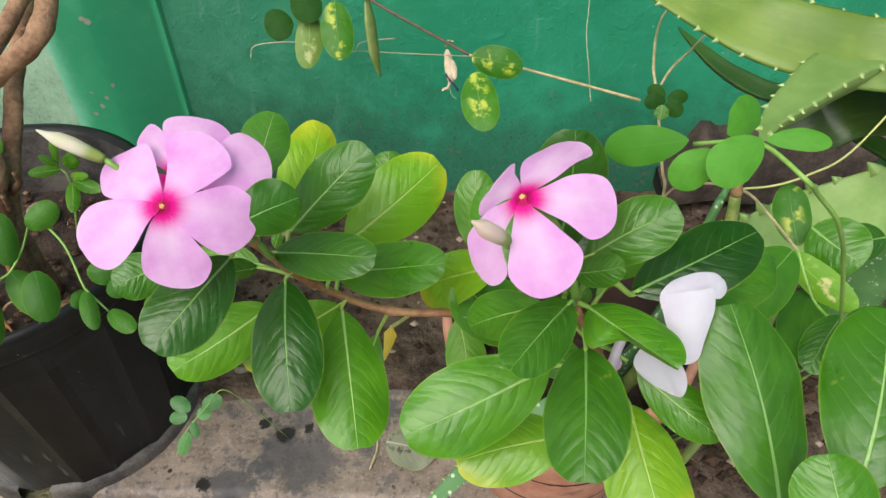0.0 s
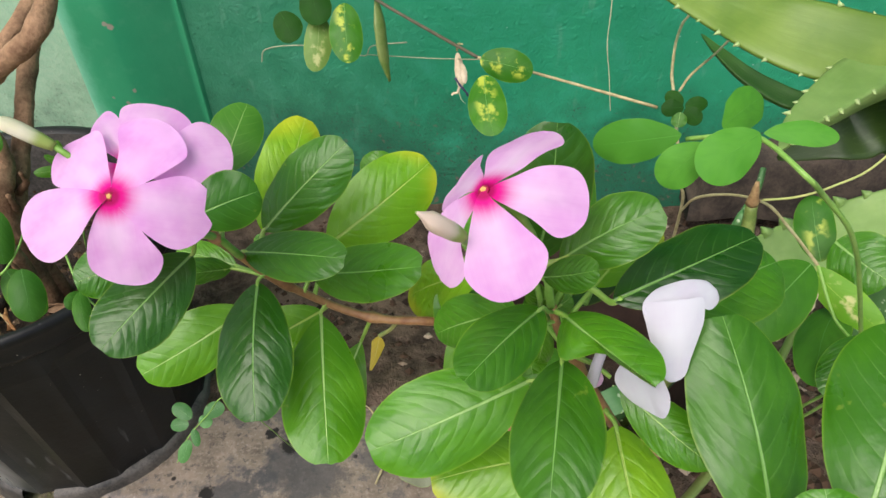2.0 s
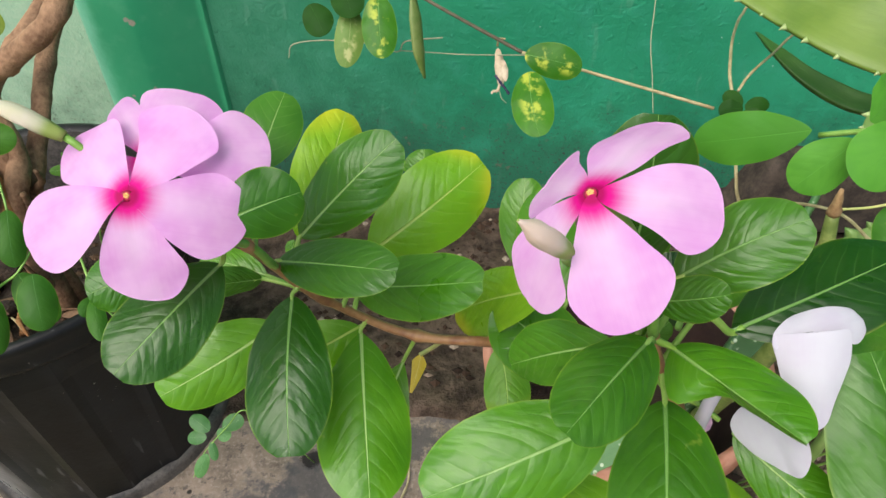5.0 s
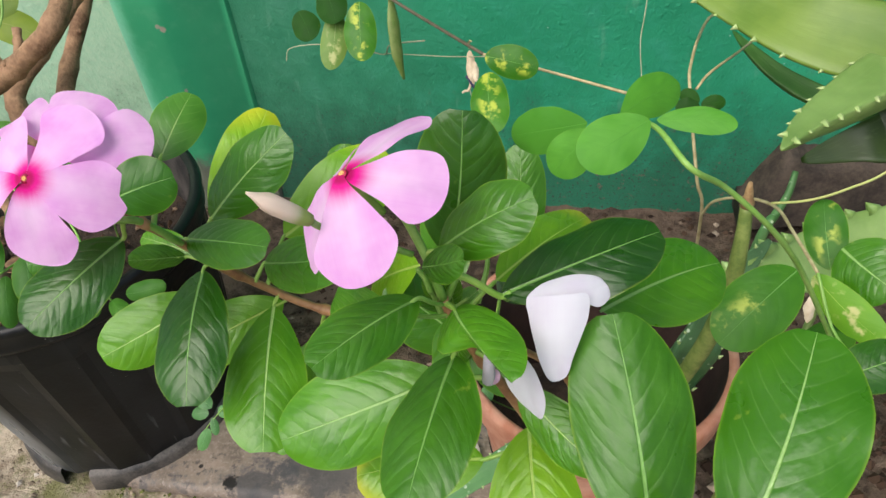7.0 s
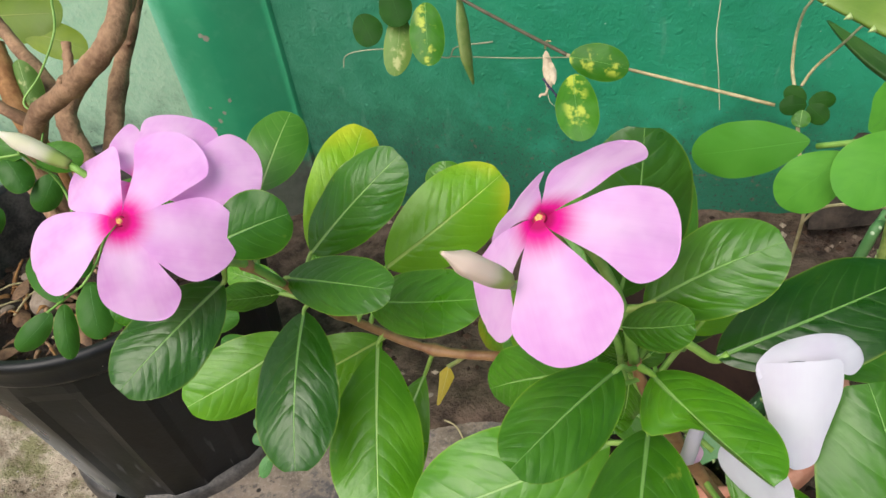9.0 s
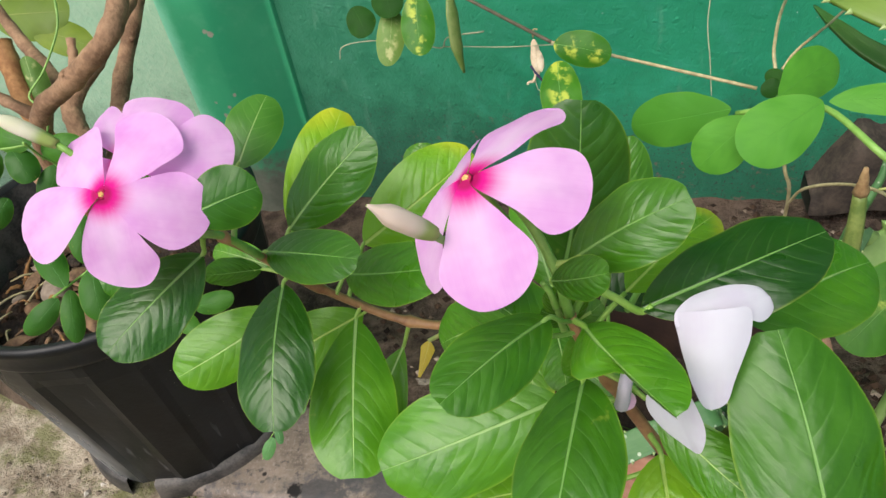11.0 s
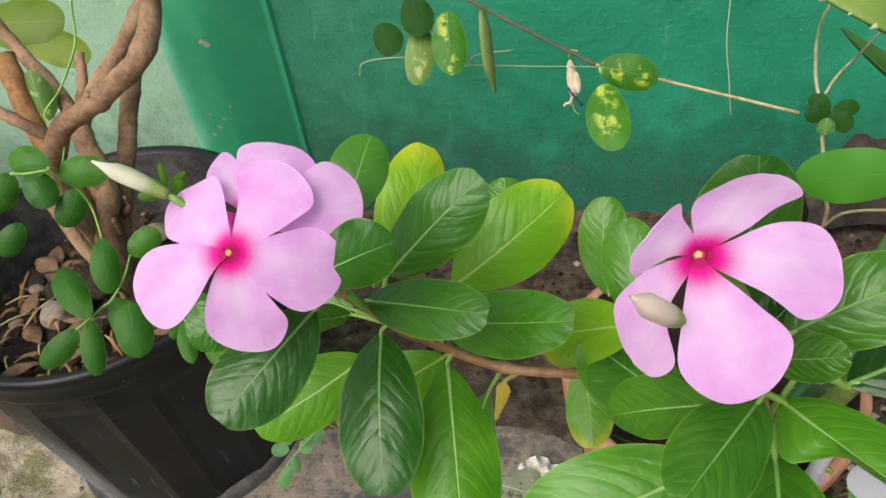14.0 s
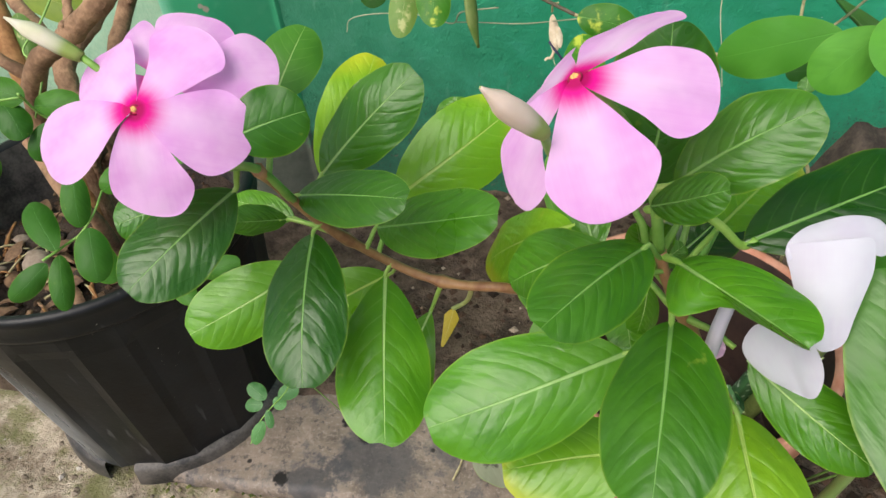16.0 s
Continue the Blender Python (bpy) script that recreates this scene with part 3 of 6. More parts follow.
def lathe(profile, sides=64, flutes=0, depth=0.0, z_lo=0.0, z_hi=0.0):
    """A turned body from (radius, height) pairs; flutes press shallow panels into it between two heights."""
    bm = bmesh.new()
    rings = []
    for r, z in profile:
        ring = []
        for k in range(sides):
            a = 6.283185 * k / sides
            rr = r
            if flutes and z_lo < z < z_hi:
                rr -= depth * (0.5 + 0.5 * math.tanh(5 * math.sin(a * flutes)))
            ring.append(bm.verts.new((rr * math.cos(a), rr * math.sin(a), z)))
        rings.append(ring)
    for a, b in zip(rings, rings[1:]):
        for k in range(sides):
            bm.faces.new((a[k], a[(k + 1) % sides], b[(k + 1) % sides], b[k]))
    return bm


def disc(radius, z, bumps, seed, rings=14, sides=40):
    """A lumpy round surface of soil."""
    bm = bmesh.new()
    last = None
    centre = bm.verts.new((0, 0, z + bumps * noise.noise((seed, 0, 0))))
    for j in range(1, rings + 1):
        r = radius * j / rings
        ring = []
        for k in range(sides):
            a = 6.283185 * k / sides
            x, y = r * math.cos(a), r * math.sin(a)
            ring.append(bm.verts.new((x, y, z + bumps * (noise.noise((x * 40 + seed, y * 40, 0)) + 0.5 * noise.noise((x * 130, y * 130 + seed, 3))))))
        for k in range(sides):
            if last:
                bm.faces.new((last[k], ring[k], ring[(k + 1) % sides], last[(k + 1) % sides]))
            else:
                bm.faces.new((centre, ring[k], ring[(k + 1) % sides]))
        last = ring
    return bm


def pebble(size, seed, flat=0.7):
    bm = bmesh.new()
    bmesh.ops.create_icosphere(bm, subdivisions=3, radius=1)
    for vert in bm.verts:
        c = vert.co
        c *= 1 + 0.25 * noise.noise(c * 1.2 + Vector((seed * 7.1, 0, 0))) + 0.06 * noise.noise(c * 4 + Vector((0, seed, 0)))
        c.z *= flat
        c *= size
    return bm


# ---- the place: ground, wall, pipe ----
def patch(x0, x1, y0, y1, nx, ny, height):
    bm = bmesh.new()
    grid = [[bm.verts.new((x0 + (x1 - x0) * i / nx, y0 + (y1 - y0) * j / ny, height(x0 + (x1 - x0) * i / nx, y0 + (y1 - y0) * j / ny))) for i in range(nx + 1)] for j in range(ny + 1)]
    for a, b in zip(grid, grid[1:]):
        for k in range(nx):
            bm.faces.new((a[k], a[k + 1], b[k + 1], b[k]))
    return bm


def rough(x, y, big=0.006, small=0.003):
    return big * noise.noise((x * 9, y * 9, 0)) + small * noise.noise((x * 45, y * 45, 2)) + small * 0.5 * noise.noise((x * 160, y * 160, 5))


bm = bmesh.new()
for x0, x1, y0, y1 in ((-60, 60, -60, -0.2), (-60, 60, 0.9, 60), (-60, -1.4, -0.2, 0.9), (1.6, 60, -0.2, 0.9)):
    bm.faces.new([bm.verts.new(c) for c in ((x0, y0, -0.02), (x1, y0, -0.02), (x1, y1, -0.02), (x0, y1, -0.02))])
far = patch(-1.4, 1.6, -0.2, 0.9, 260, 100, lambda x, y: -0.014 + rough(x, y, 0.008, 0.005) - 0.006 * (abs(x) > 1.3 or y < -0.1) - 0.06 * min(1, max(0, (y - 0.44) / 0.1)))
tmp = bpy.data.meshes.new("near_ground")
far.to_mesh(tmp)
far.free()
bm.from_mesh(tmp)
bpy.data.meshes.remove(tmp)
tagged(finish("ground", bm, EARTH), "dry sandy earth with thin moss and grit", "ground", kind="structure")

# the cement slab that the pots stand on, with a broken front edge
SLAB_TOP = 0.0


def slab_edge(x):
    return 0.2995 - 0.03 * (x + 0.22) + 0.007 * noise.noise((x * 14, 0, 7)) + 0.005 * noise.noise((x * 60, 1, 7))


bm = bmesh.new()
cols, rows = 150, 40
tops = []
for i in range(cols + 1):
    x = -0.335 + 0.535 * i / cols
    y0 = slab_edge(x)
    line = [bm.verts.new((x, y0 + 0.004, -0.03)), bm.verts.new((x, y0 - 0.001, -0.008)), bm.verts.new((x, y0 + 0.003, SLAB_TOP - 0.002))]
    for j in range(1, rows + 1):
        y = y0 + 0.003 + (0.44 - y0) * j / rows
        line.append(bm.verts.new((x, y, SLAB_TOP + rough(x, y, 0.002, 0.0012))))
    tops.append(line)
for a, b in zip(tops, tops[1:]):
    for k in range(len(a) - 1):
        bm.faces.new((a[k], b[k], b[k + 1], a[k + 1]))
tagged(finish("pavement", bm, SLAB), "worn grey-brown cement slab with dark stains", "pavement", kind="structure")
def soil_front(x):
    return 0.405 - 0.11 * min(1, max(0, (x - 0.17) / 0.04)) + 0.025 * noise.noise((x * 10, 0, 9))


bm = patch(-1.3, 1.5, 0.25, 0.80, 280, 90, lambda x, y: 0.004 - 0.040 * min(1, max(0, (y - 0.43) / 0.14)) - 0.05 * min(1, max(0, (soil_front(x) - y) / 0.02)) + rough(x, y, 0.010, 0.006))
tagged(finish("soil_bed", bm, MUD), "damp dark brown soil along the wall", "soil", kind="structure")

bm = bmesh.new()
bmesh.ops.create_cube(bm, size=1, matrix=Matrix.Translation((0.4, 0.87, 1.2)) @ Matrix.Diagonal((8.0, 0.2, 2.6, 1)))
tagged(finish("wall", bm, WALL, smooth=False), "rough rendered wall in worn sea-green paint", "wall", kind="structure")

# drain pipe half sunk in the render, with a thin ridge of plaster where it meets the wall
bm = bmesh.new()
flow = [(-0.078, 0.0), (-0.074, 0.002), (-0.0705, 0.0065)] + [(-0.068 * math.cos(3.14159 * k / 28), 0.006 + 0.034 * math.sin(3.14159 * k / 28) ** 0.8) for k in range(1, 14)] + [(0.068 * k / 14, 0.004 + 0.036 * (1 - (k / 14) ** 1.45)) for k in range(15)] + [(0.0690, 0.0062), (0.0702, 0.0066), (0.0716, 0.0045), (0.0735, 0.0)]
pillar = [[bm.verts.new((x, -d - (0.0012 * noise.noise((x * 30, z * 12, 4)) if d > 0.003 else 0.0), z)) for x, d in flow] for z in [-0.04 + 0.03 * k for k in range(82)]]
for a, b in zip(pillar, pillar[1:]):
    for k in range(len(flow) - 1):
        bm.faces.new((a[k], a[k + 1], b[k + 1], b[k]))
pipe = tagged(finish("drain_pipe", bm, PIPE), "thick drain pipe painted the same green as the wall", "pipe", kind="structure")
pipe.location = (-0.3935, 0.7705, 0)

# broken cement plinth at the foot of the wall
bm = bmesh.new()
prof = []
for i in range(120):
    x = 0.292 + 0.80 * i / 119
    rise = min(1, max(0, (x - 0.298) / 0.034))
    h = 0.003 + rise * (0.074 + 0.014 * noise.noise((x * 12, 0, 3))) + 0.006 * min(1, 4 * rise) * noise.noise((x * 60, 0, 3))
    y = 0.725 + 0.01 * noise.noise((x * 15, 4, 0))
    prof.append([bm.verts.new((x, y, -0.02)), bm.verts.new((x, y + 0.004, h * 0.8)), bm.verts.new((x, y + 0.014, h)), bm.verts.new((x, 0.772, h + 0.006)), bm.verts.new((x, 0.772, -0.02))])
for a, b in zip(prof, prof[1:]):
    for k in range(3):
        bm.faces.new((a[k], b[k], b[k + 1], a[k + 1]))
bm.faces.new(prof[0][::-1])
tagged(finish("plinth", bm, PLINTH), "broken brown cement plinth at the wall's foot", "plinth", kind="structure")


# ---- pots ----
black_pot = thing("plant_pot", "big black plastic pot with fluted sides, dusty and scratched, sky sheen painted on its left flank", "plant pot")
black_pot.location = (-0.362, 0.412, -0.013)


def fluted(levels, panels, depth):
    """Flat vertical panels, every second one set in, between the heights of levels."""
    bm = bmesh.new()
    rings = []
    for r, z, press in levels:
        ring = []
        for k in range(panels):
            rr = r - depth * press * (k % 2)
            for u in (0.10, 0.90):
                a = 6.283185 * (k + u) / panels
                ring.append(bm.verts.new((rr * math.cos(a), rr * math.sin(a), z)))
        rings.append(ring)
    m = len(rings[0])
    for a, b in zip(rings, rings[1:]):
        for k in range(m):
            bm.faces.new((a[k], a[(k + 1) % m], b[(k + 1) % m], b[k]))
    bm.faces.new(rings[0][::-1])
    return bm


body = finish("body", fluted([(0.111, 0.022, 1), (0.112, 0.03, 1), (0.1292, 0.198, 1), (0.1297, 0.208, 0.3), (0.130, 0.218, 0), (0.130, 0.228, 0)], 20, 0.0026), BLACK, black_pot, smooth=False)
foot = bmesh.new()
turn = [k for k in range(73) if not 52.5 < k < 54.5]
edge = [[foot.verts.new((r * math.cos(6.283185 * k / 72), r * math.sin(6.283185 * k / 72), z)) for r, z in ((0.108, 0.026), (0.113, 0.0245), (0.1145, 0.020), (0.1165, 0.003), (0.114, 0.0005), (0.107, 0.001))] for k in turn]
for i, (a, b) in enumerate(zip(edge, edge[1:])):
    if turn[i + 1] - turn[i] == 1:
        for j in range(5):
            foot.faces.new((a[j], b[j], b[j + 1], a[j + 1]))
part("foot", foot, POT_DUST, black_pot, "dusty chipped foot of the pot")
part("rim", lathe([(0.1285, 0.222), (0.132, 0.2225), (0.1332, 0.226), (0.1328, 0.229), (0.1342, 0.240), (0.1356, 0.2435), (0.1345, 0.248), (0.1295, 0.249), (0.1255, 0.245)], 96), BLACK, black_pot, "rolled black rim")
part("inner_wall", lathe([(0.1256, 0.2452), (0.122, 0.212), (0.116, 0.132)], 96), POT_DUST, black_pot, "dusty grey inside of the pot")
part("soil", disc(0.121, 0.184, 0.012, 3.0), SOIL, black_pot, "dry dark soil with debris")

clay_pot = thing("plant_pot", "small terracotta clay pot, weathered", "plant pot")
clay_pot.location = (0.0964, 0.3447, 0.0)
part("body", lathe([(0.0, 0.0), (0.0628, 0.0), (0.067, 0.006), (0.0859, 0.160), (0.0874, 0.166), (0.0921, 0.168), (0.0948, 0.174), (0.0968, 0.196), (0.0958, 0.2005), (0.0921, 0.202), (0.0895, 0.199)], 72), TERRA, clay_pot)
part("inner_wall", lathe([(0.0896, 0.1992), (0.0869, 0.188), (0.0848, 0.16), (0.0712, 0.04)], 72), CLAY_DAMP_SHADE, clay_pot, "damp inside of the pot, its shade put into the colour")
part("soil", disc(0.078, 0.085, 0.008, 9.0), SOIL, clay_pot, "dark damp soil")

for k, (x, y, z, size, flat) in enumerate([(-0.4096, 0.3831, 0.183, 0.013, 0.75), (-0.363, 0.482, 0.185, 0.012, 0.6), (-0.4434, 0.4103, 0.182, 0.007, 0.7), (-0.441, 0.3722, 0.182, 0.006, 0.7)]):
    st = tagged(finish("stone", pebble(size, k + 1, flat), STONE), "rounded brown stone lying on the potting soil", "stone", "stones in the black pot")
    st.location, st.rotation_euler = (x, y, z), (0.2 * k, 0.3, 1.1 * k)
rng = random.Random(5)
for k in range(16):
    a, r = rng.uniform(3.3, 6.0), rng.uniform(0.05, 0.105)
    c = Vector((r * math.cos(a), r * math.sin(a), 0.196))
    d = Vector((rng.uniform(-1, 1), rng.uniform(-1, 1), rng.uniform(-0.1, 0.25))).normalized() * rng.uniform(0.008, 0.02)
    part("straw", sweep([c - d, c + Vector((0, 0, 0.004)), c + d], 0.0012, 0.0007, 5, 3), STEM_DRY, black_pot, "dry straw on the soil")
for k in range(26):
    a, r = rng.uniform(2.7, 5.6), rng.uniform(0.035, 0.108)
    c = Vector((r * math.cos(a), r * math.sin(a), rng.uniform(0.190, 0.199)))
    d = Vector((rng.uniform(-1, 1), rng.uniform(-1, 1), rng.uniform(-0.15, 0.5))).normalized() * rng.uniform(0.006, 0.017)
    part("bark_chip", sweep([c - d, c + Vector((0, 0, 0.003)), c + d], rng.uniform(0.0014, 0.0030), 0.0009, 5, 3, flat=0.5, wobble=0.3, seed=k), BARK_ORANGE if k % 2 else BARK, black_pot, "splinter of brown bark on the soil")
for k in range(22):
    a, r = rng.uniform(2.6, 6.2), rng.uniform(0.03, 0.105)
    c = Vector((r * math.cos(a), r * math.sin(a), rng.uniform(0.188, 0.200)))
    t = rng.uniform(0, 6.28)
    d = Vector((math.cos(t), math.sin(t), rng.uniform(-0.2, 0.3))) * rng.uniform(0.008, 0.020)
    part("dead_leaf", sheet(c - d, c + d, rng.uniform(0.008, 0.018), (rng.uniform(-0.5, 0.5), rng.uniform(-0.5, 0.3), 1), "vinca", 0.15, 0.35, 0.1, seed=k + 200, nu=4, ns=8), DEBRIS, black_pot, "dead brown leaf on the soil")
for k in range(10):
    a, r = rng.uniform(2.8, 6.0), rng.uniform(0.03, 0.10)
    c = Vector((r * math.cos(a), r * math.sin(a), 0.190))
    part("clod", pebble(rng.uniform(0.006, 0.013), k + 40, 0.7), SOIL, black_pot, "dry clod of soil").location = c
crumbs_bm = bmesh.new()
for k in range(420):
    a, r = rng.uniform(0, 6.283), 0.116 * rng.random() ** 0.5
    s = rng.uniform(0.0015, 0.0045)
    c = Vector((r * math.cos(a), r * math.sin(a), 0.186 + rng.uniform(-0.004, 0.006)))
    vs = [crumbs_bm.verts.new(c + Vector((s * dx * rng.uniform(0.5, 1.5), s * dy * rng.uniform(0.5, 1.5), s * dz * rng.uniform(0.4, 1.0)))) for dx, dy, dz in ((1, 0, 0), (0, 1, 0), (-1, 0, 0), (0, -1, 0), (0, 0, 1), (0, 0, -1))]
    for i in range(4):
        crumbs_bm.faces.new((vs[i], vs[(i + 1) % 4], vs[4]))
        crumbs_bm.faces.new((vs[(i + 1) % 4], vs[i], vs[5]))
tagged(finish("soil_litter", crumbs_bm, CRUMB, black_pot, smooth=False), "crumbs of dry soil and bark", kind="stuff")


# ---- periwinkle ----
vinca = thing("periwinkle_plant", "pink periwinkle with glossy green leaves growing from a clay pot", "flowering plant")
stem(vinca, [(-0.0606, 0.1618, 0.4602), (-0.0597, 0.1747, 0.4391), (-0.0538, 0.1822, 0.4212), (-0.0413, 0.188, 0.4043), (-0.0284, 0.1885, 0.3964), (-0.0147, 0.1869, 0.3948), (0.0036, 0.187, 0.3940), (0.0346, 0.21, 0.36), (0.075, 0.28, 0.24), (0.092, 0.33, 0.11)], 0.0013, 0.0020, STEM_RED, label="reddish woody stem", knots=0.45, wobble=0.06)
stem(vinca, [(0.037, 0.1315, 0.4666), (0.0395, 0.1305, 0.4590), (0.0439, 0.1306, 0.4489), (0.0491, 0.1318, 0.4369), (0.0622, 0.1334, 0.4088), (0.0766, 0.1440, 0.3733), (0.0885, 0.159, 0.3480), (0.1010, 0.1760, 0.3080), (0.112, 0.23, 0.22), (0.11, 0.30, 0.14), (0.10, 0.335, 0.08)], 0.0010, 0.0030, STEM_RED, label="reddish woody stem", knots=0.45, wobble=0.06)
stem(vinca, [(-0.0597, 0.1747, 0.4391), (-0.0606, 0.1618, 0.4602), (-0.0692, 0.1591, 0.4631), (-0.0761, 0.1556, 0.4718), (-0.0779, 0.1505, 0.4835)], 0.0013, 0.0009)
stem(vinca, [(0.037, 0.1315, 0.4666), (0.034, 0.131, 0.482), (0.028, 0.133, 0.495), (0.0205, 0.1305, 0.5045)], 0.0012, 0.0009)


def petal(flower, centre, axis, normal, outline, seed=0, label="", cup=0.02, material=None, roll=0.0):
    """A petal in its own plane: a smooth outline through a few handles (millimetres across and along), gently cupped and waved."""
    c, a, n = Vector(centre), Vector(axis).normalized(), Vector(normal).normalized()
    side = a.cross(n).normalized()
    n = side.cross(a)
    loop2 = [Vector((x, y, 0)) for x, y in outline]
    foot = [Vector((-0.55, 0.6, 0)), *loop2, Vector((0.55, 0.6, 0))]
    curve = smooth_path(foot, 7)
    half, reach = len(curve) // 2, max(q.y for q in loop2)
    wide = max(abs(q.x) for q in loop2)
    bm = bmesh.new()
    uv = bm.loops.layers.uv.new("UVMap")
    rows, at, nu = [], {}, 14
    for j in range(half + 1):
        lo, hi = curve[j], curve[len(curve) - 1 - j]
        row = []
        for i in range(nu + 1):
            f = i / nu
            q = lo.lerp(hi, f)
            x, y = q.x, q.y
            r = math.hypot(x, y) / reach
            edge = min(1.0, 4 * f * (1 - f))
            lift = reach * (cup * 4 * r * (1 - r) - 0.05 * max(0, r - 0.55) ** 2 * 4)
            lift += 0.35 * noise.noise((x * 0.16, y * 0.16, seed * 3.1)) * min(1, 2 * r) + 0.30 * (1 - edge) * math.sin(y * 0.55 + seed) * min(1, 1.5 * r)
            lift -= 0.22 * math.exp(-((x / 1.1) ** 2)) * min(1, 2 * r)
            lift -= roll * x * x / wide
            vert = bm.verts.new(c + (side * x + a * y + n * lift) * 0.001)
            at[vert] = (x / wide, math.hypot(x, y) / 26.0)
            row.append(vert)
        rows.append(row)
    for p, q in zip(rows, rows[1:]):
        for k in range(nu):
            face = bm.faces.new((p[k], p[k + 1], q[k + 1], q[k]))
            for loop in face.loops:
                loop[uv].uv = at[loop.vert]
    bmesh.ops.remove_doubles(bm, verts=bm.verts, dist=0.00002)
    bmesh.ops.recalc_face_normals(bm, faces=bm.faces)
    return part("petal", bm, material or PETAL, flower, label)


def flower_head(plant, centre, facing, petals, seed, throat=True):
    """A five-petalled flower: the tube is the part, its petals and eye are its pieces."""
    c, f = Vector(centre), Vector(facing).normalized()
    tube = part("flower", sweep([c - f * 0.016, c - f * 0.008, c - f * 0.0008], 0.0009, 0.0013), STEM_GREEN, plant, "pink periwinkle flower with a magenta eye")
    for k, (axis, normal, outline) in enumerate(petals):
        petal(tube, c + f * 0.00025 * k, axis, normal, outline, seed + k)
    if throat:
        turn = f.to_track_quat("Z", "Y").to_matrix().to_4x4()
        ring = bmesh.new()
        bmesh.ops.create_cone(ring, cap_ends=True, segments=20, radius1=0.0013, radius2=0.0009, depth=0.0004, matrix=turn)
        bmesh.ops.translate(ring, verts=ring.verts, vec=c + f * 0.0004)
        part("eye", ring, EYE_RIM, tube, "crimson ring round the eye")
        dot = bmesh.new()
        for k in range(5):
            lobe = (turn @ Matrix.Rotation(6.2832 * k / 5, 4, "Z") @ Vector((0.00040, 0, 0)))
            bmesh.ops.create_uvsphere(dot, u_segments=8, v_segments=6, radius=0.00036, matrix=Matrix.Translation(c + f * 0.0006 + lobe))
        part("stigma", dot, EYE, tube, "pale yellow eye")
    return tube


A, A2, B = (-0.0781, 0.1488, 0.4859), (-0.0774, 0.1612, 0.4858), (0.0190, 0.1286, 0.5065)
flower_head(vinca, A, (0.16, -0.62, 0.77), [
    ((-0.743, 0.663, 0.089), (-0.330, -0.478, 0.814), [(-2.2, 6.4), (-6.7, 13.9), (-8.4, 22.2), (-2.8, 28.0), (4.7, 24.2), (10.7, 17.9), (8.0, 10.5), (3.5, 3.1)]),
    ((0.475, 0.833, 0.283), (0.122, -0.381, 0.916), [(-2.4, 4.3), (-6.8, 11.8), (-12.1, 18.6), (-6.9, 25.1), (1.8, 25.2), (8.4, 20.4), (6.9, 12.1), (3.2, 4.2)]),
    ((0.083, -0.468, -0.880), (0.259, -0.842, 0.473), [(-2.6, 4.3), (-7.0, 11.1), (-10.3, 18.4), (-6.0, 24.7), (1.5, 24.1), (7.9, 19.3), (7.4, 11.7), (3.9, 4.3)]),
    ((0.908, 0.193, -0.372), (0.392, -0.706, 0.590), [(-1.7, 2.2), (-6.0, 10.3), (-8.6, 18.7), (-3.8, 25.7), (5.1, 25.9), (11.2, 19.0), (8.5, 10.7), (2.9, 3.4)]),
    ((-0.878, -0.319, -0.356), (-0.101, -0.603, 0.791), [(-2.6, 5.3), (-7.3, 12.2), (-9.1, 20.3), (-3.1, 25.5), (5.3, 25.8), (10.1, 18.6), (7.9, 10.6), (3.4, 3.2)])], 11)
flower_head(vinca, A2, (0.20, -0.32, 0.93), [
    ((0.2, -0.85, -0.45), (0.204, -0.317, 0.926), [(-3.0, 4.0), (-7.0, 11.0), (-4.0, 15.0), (4.0, 15.0), (7.0, 11.0), (3.0, 4.0)]),
    ((-0.9, -0.4, -0.1), (0.204, -0.317, 0.926), [(-3.0, 4.0), (-7.0, 10.0), (-4.0, 14.0), (4.0, 14.0), (7.0, 10.0), (3.0, 4.0)]),
    ((-0.584, 0.719, 0.375), (0.204, -0.317, 0.926), [(-2.2, 4.8), (-5.0, 10.9), (-3.3, 16.8), (2.3, 20.5), (4.2, 16.4), (2.4, 9.9), (0.2, 3.4)]),
    ((0.193, 0.940, 0.280), (0.204, -0.317, 0.926), [(-2.8, 2.3), (-6.9, 9.8), (-10.1, 17.6), (-3.4, 21.9), (5.1, 22.1), (10.4, 17.5), (6.7, 10.0), (1.9, 2.9)]),
    ((0.928, 0.363, -0.080), (0.204, -0.317, 0.926), [(-2.5, 3.3), (-7.5, 11.9), (-11.9, 20.8), (-5.1, 26.9), (4.9, 26.5), (11.1, 20.5), (8.3, 10.9), (3.2, 2.3)])], 31, False)
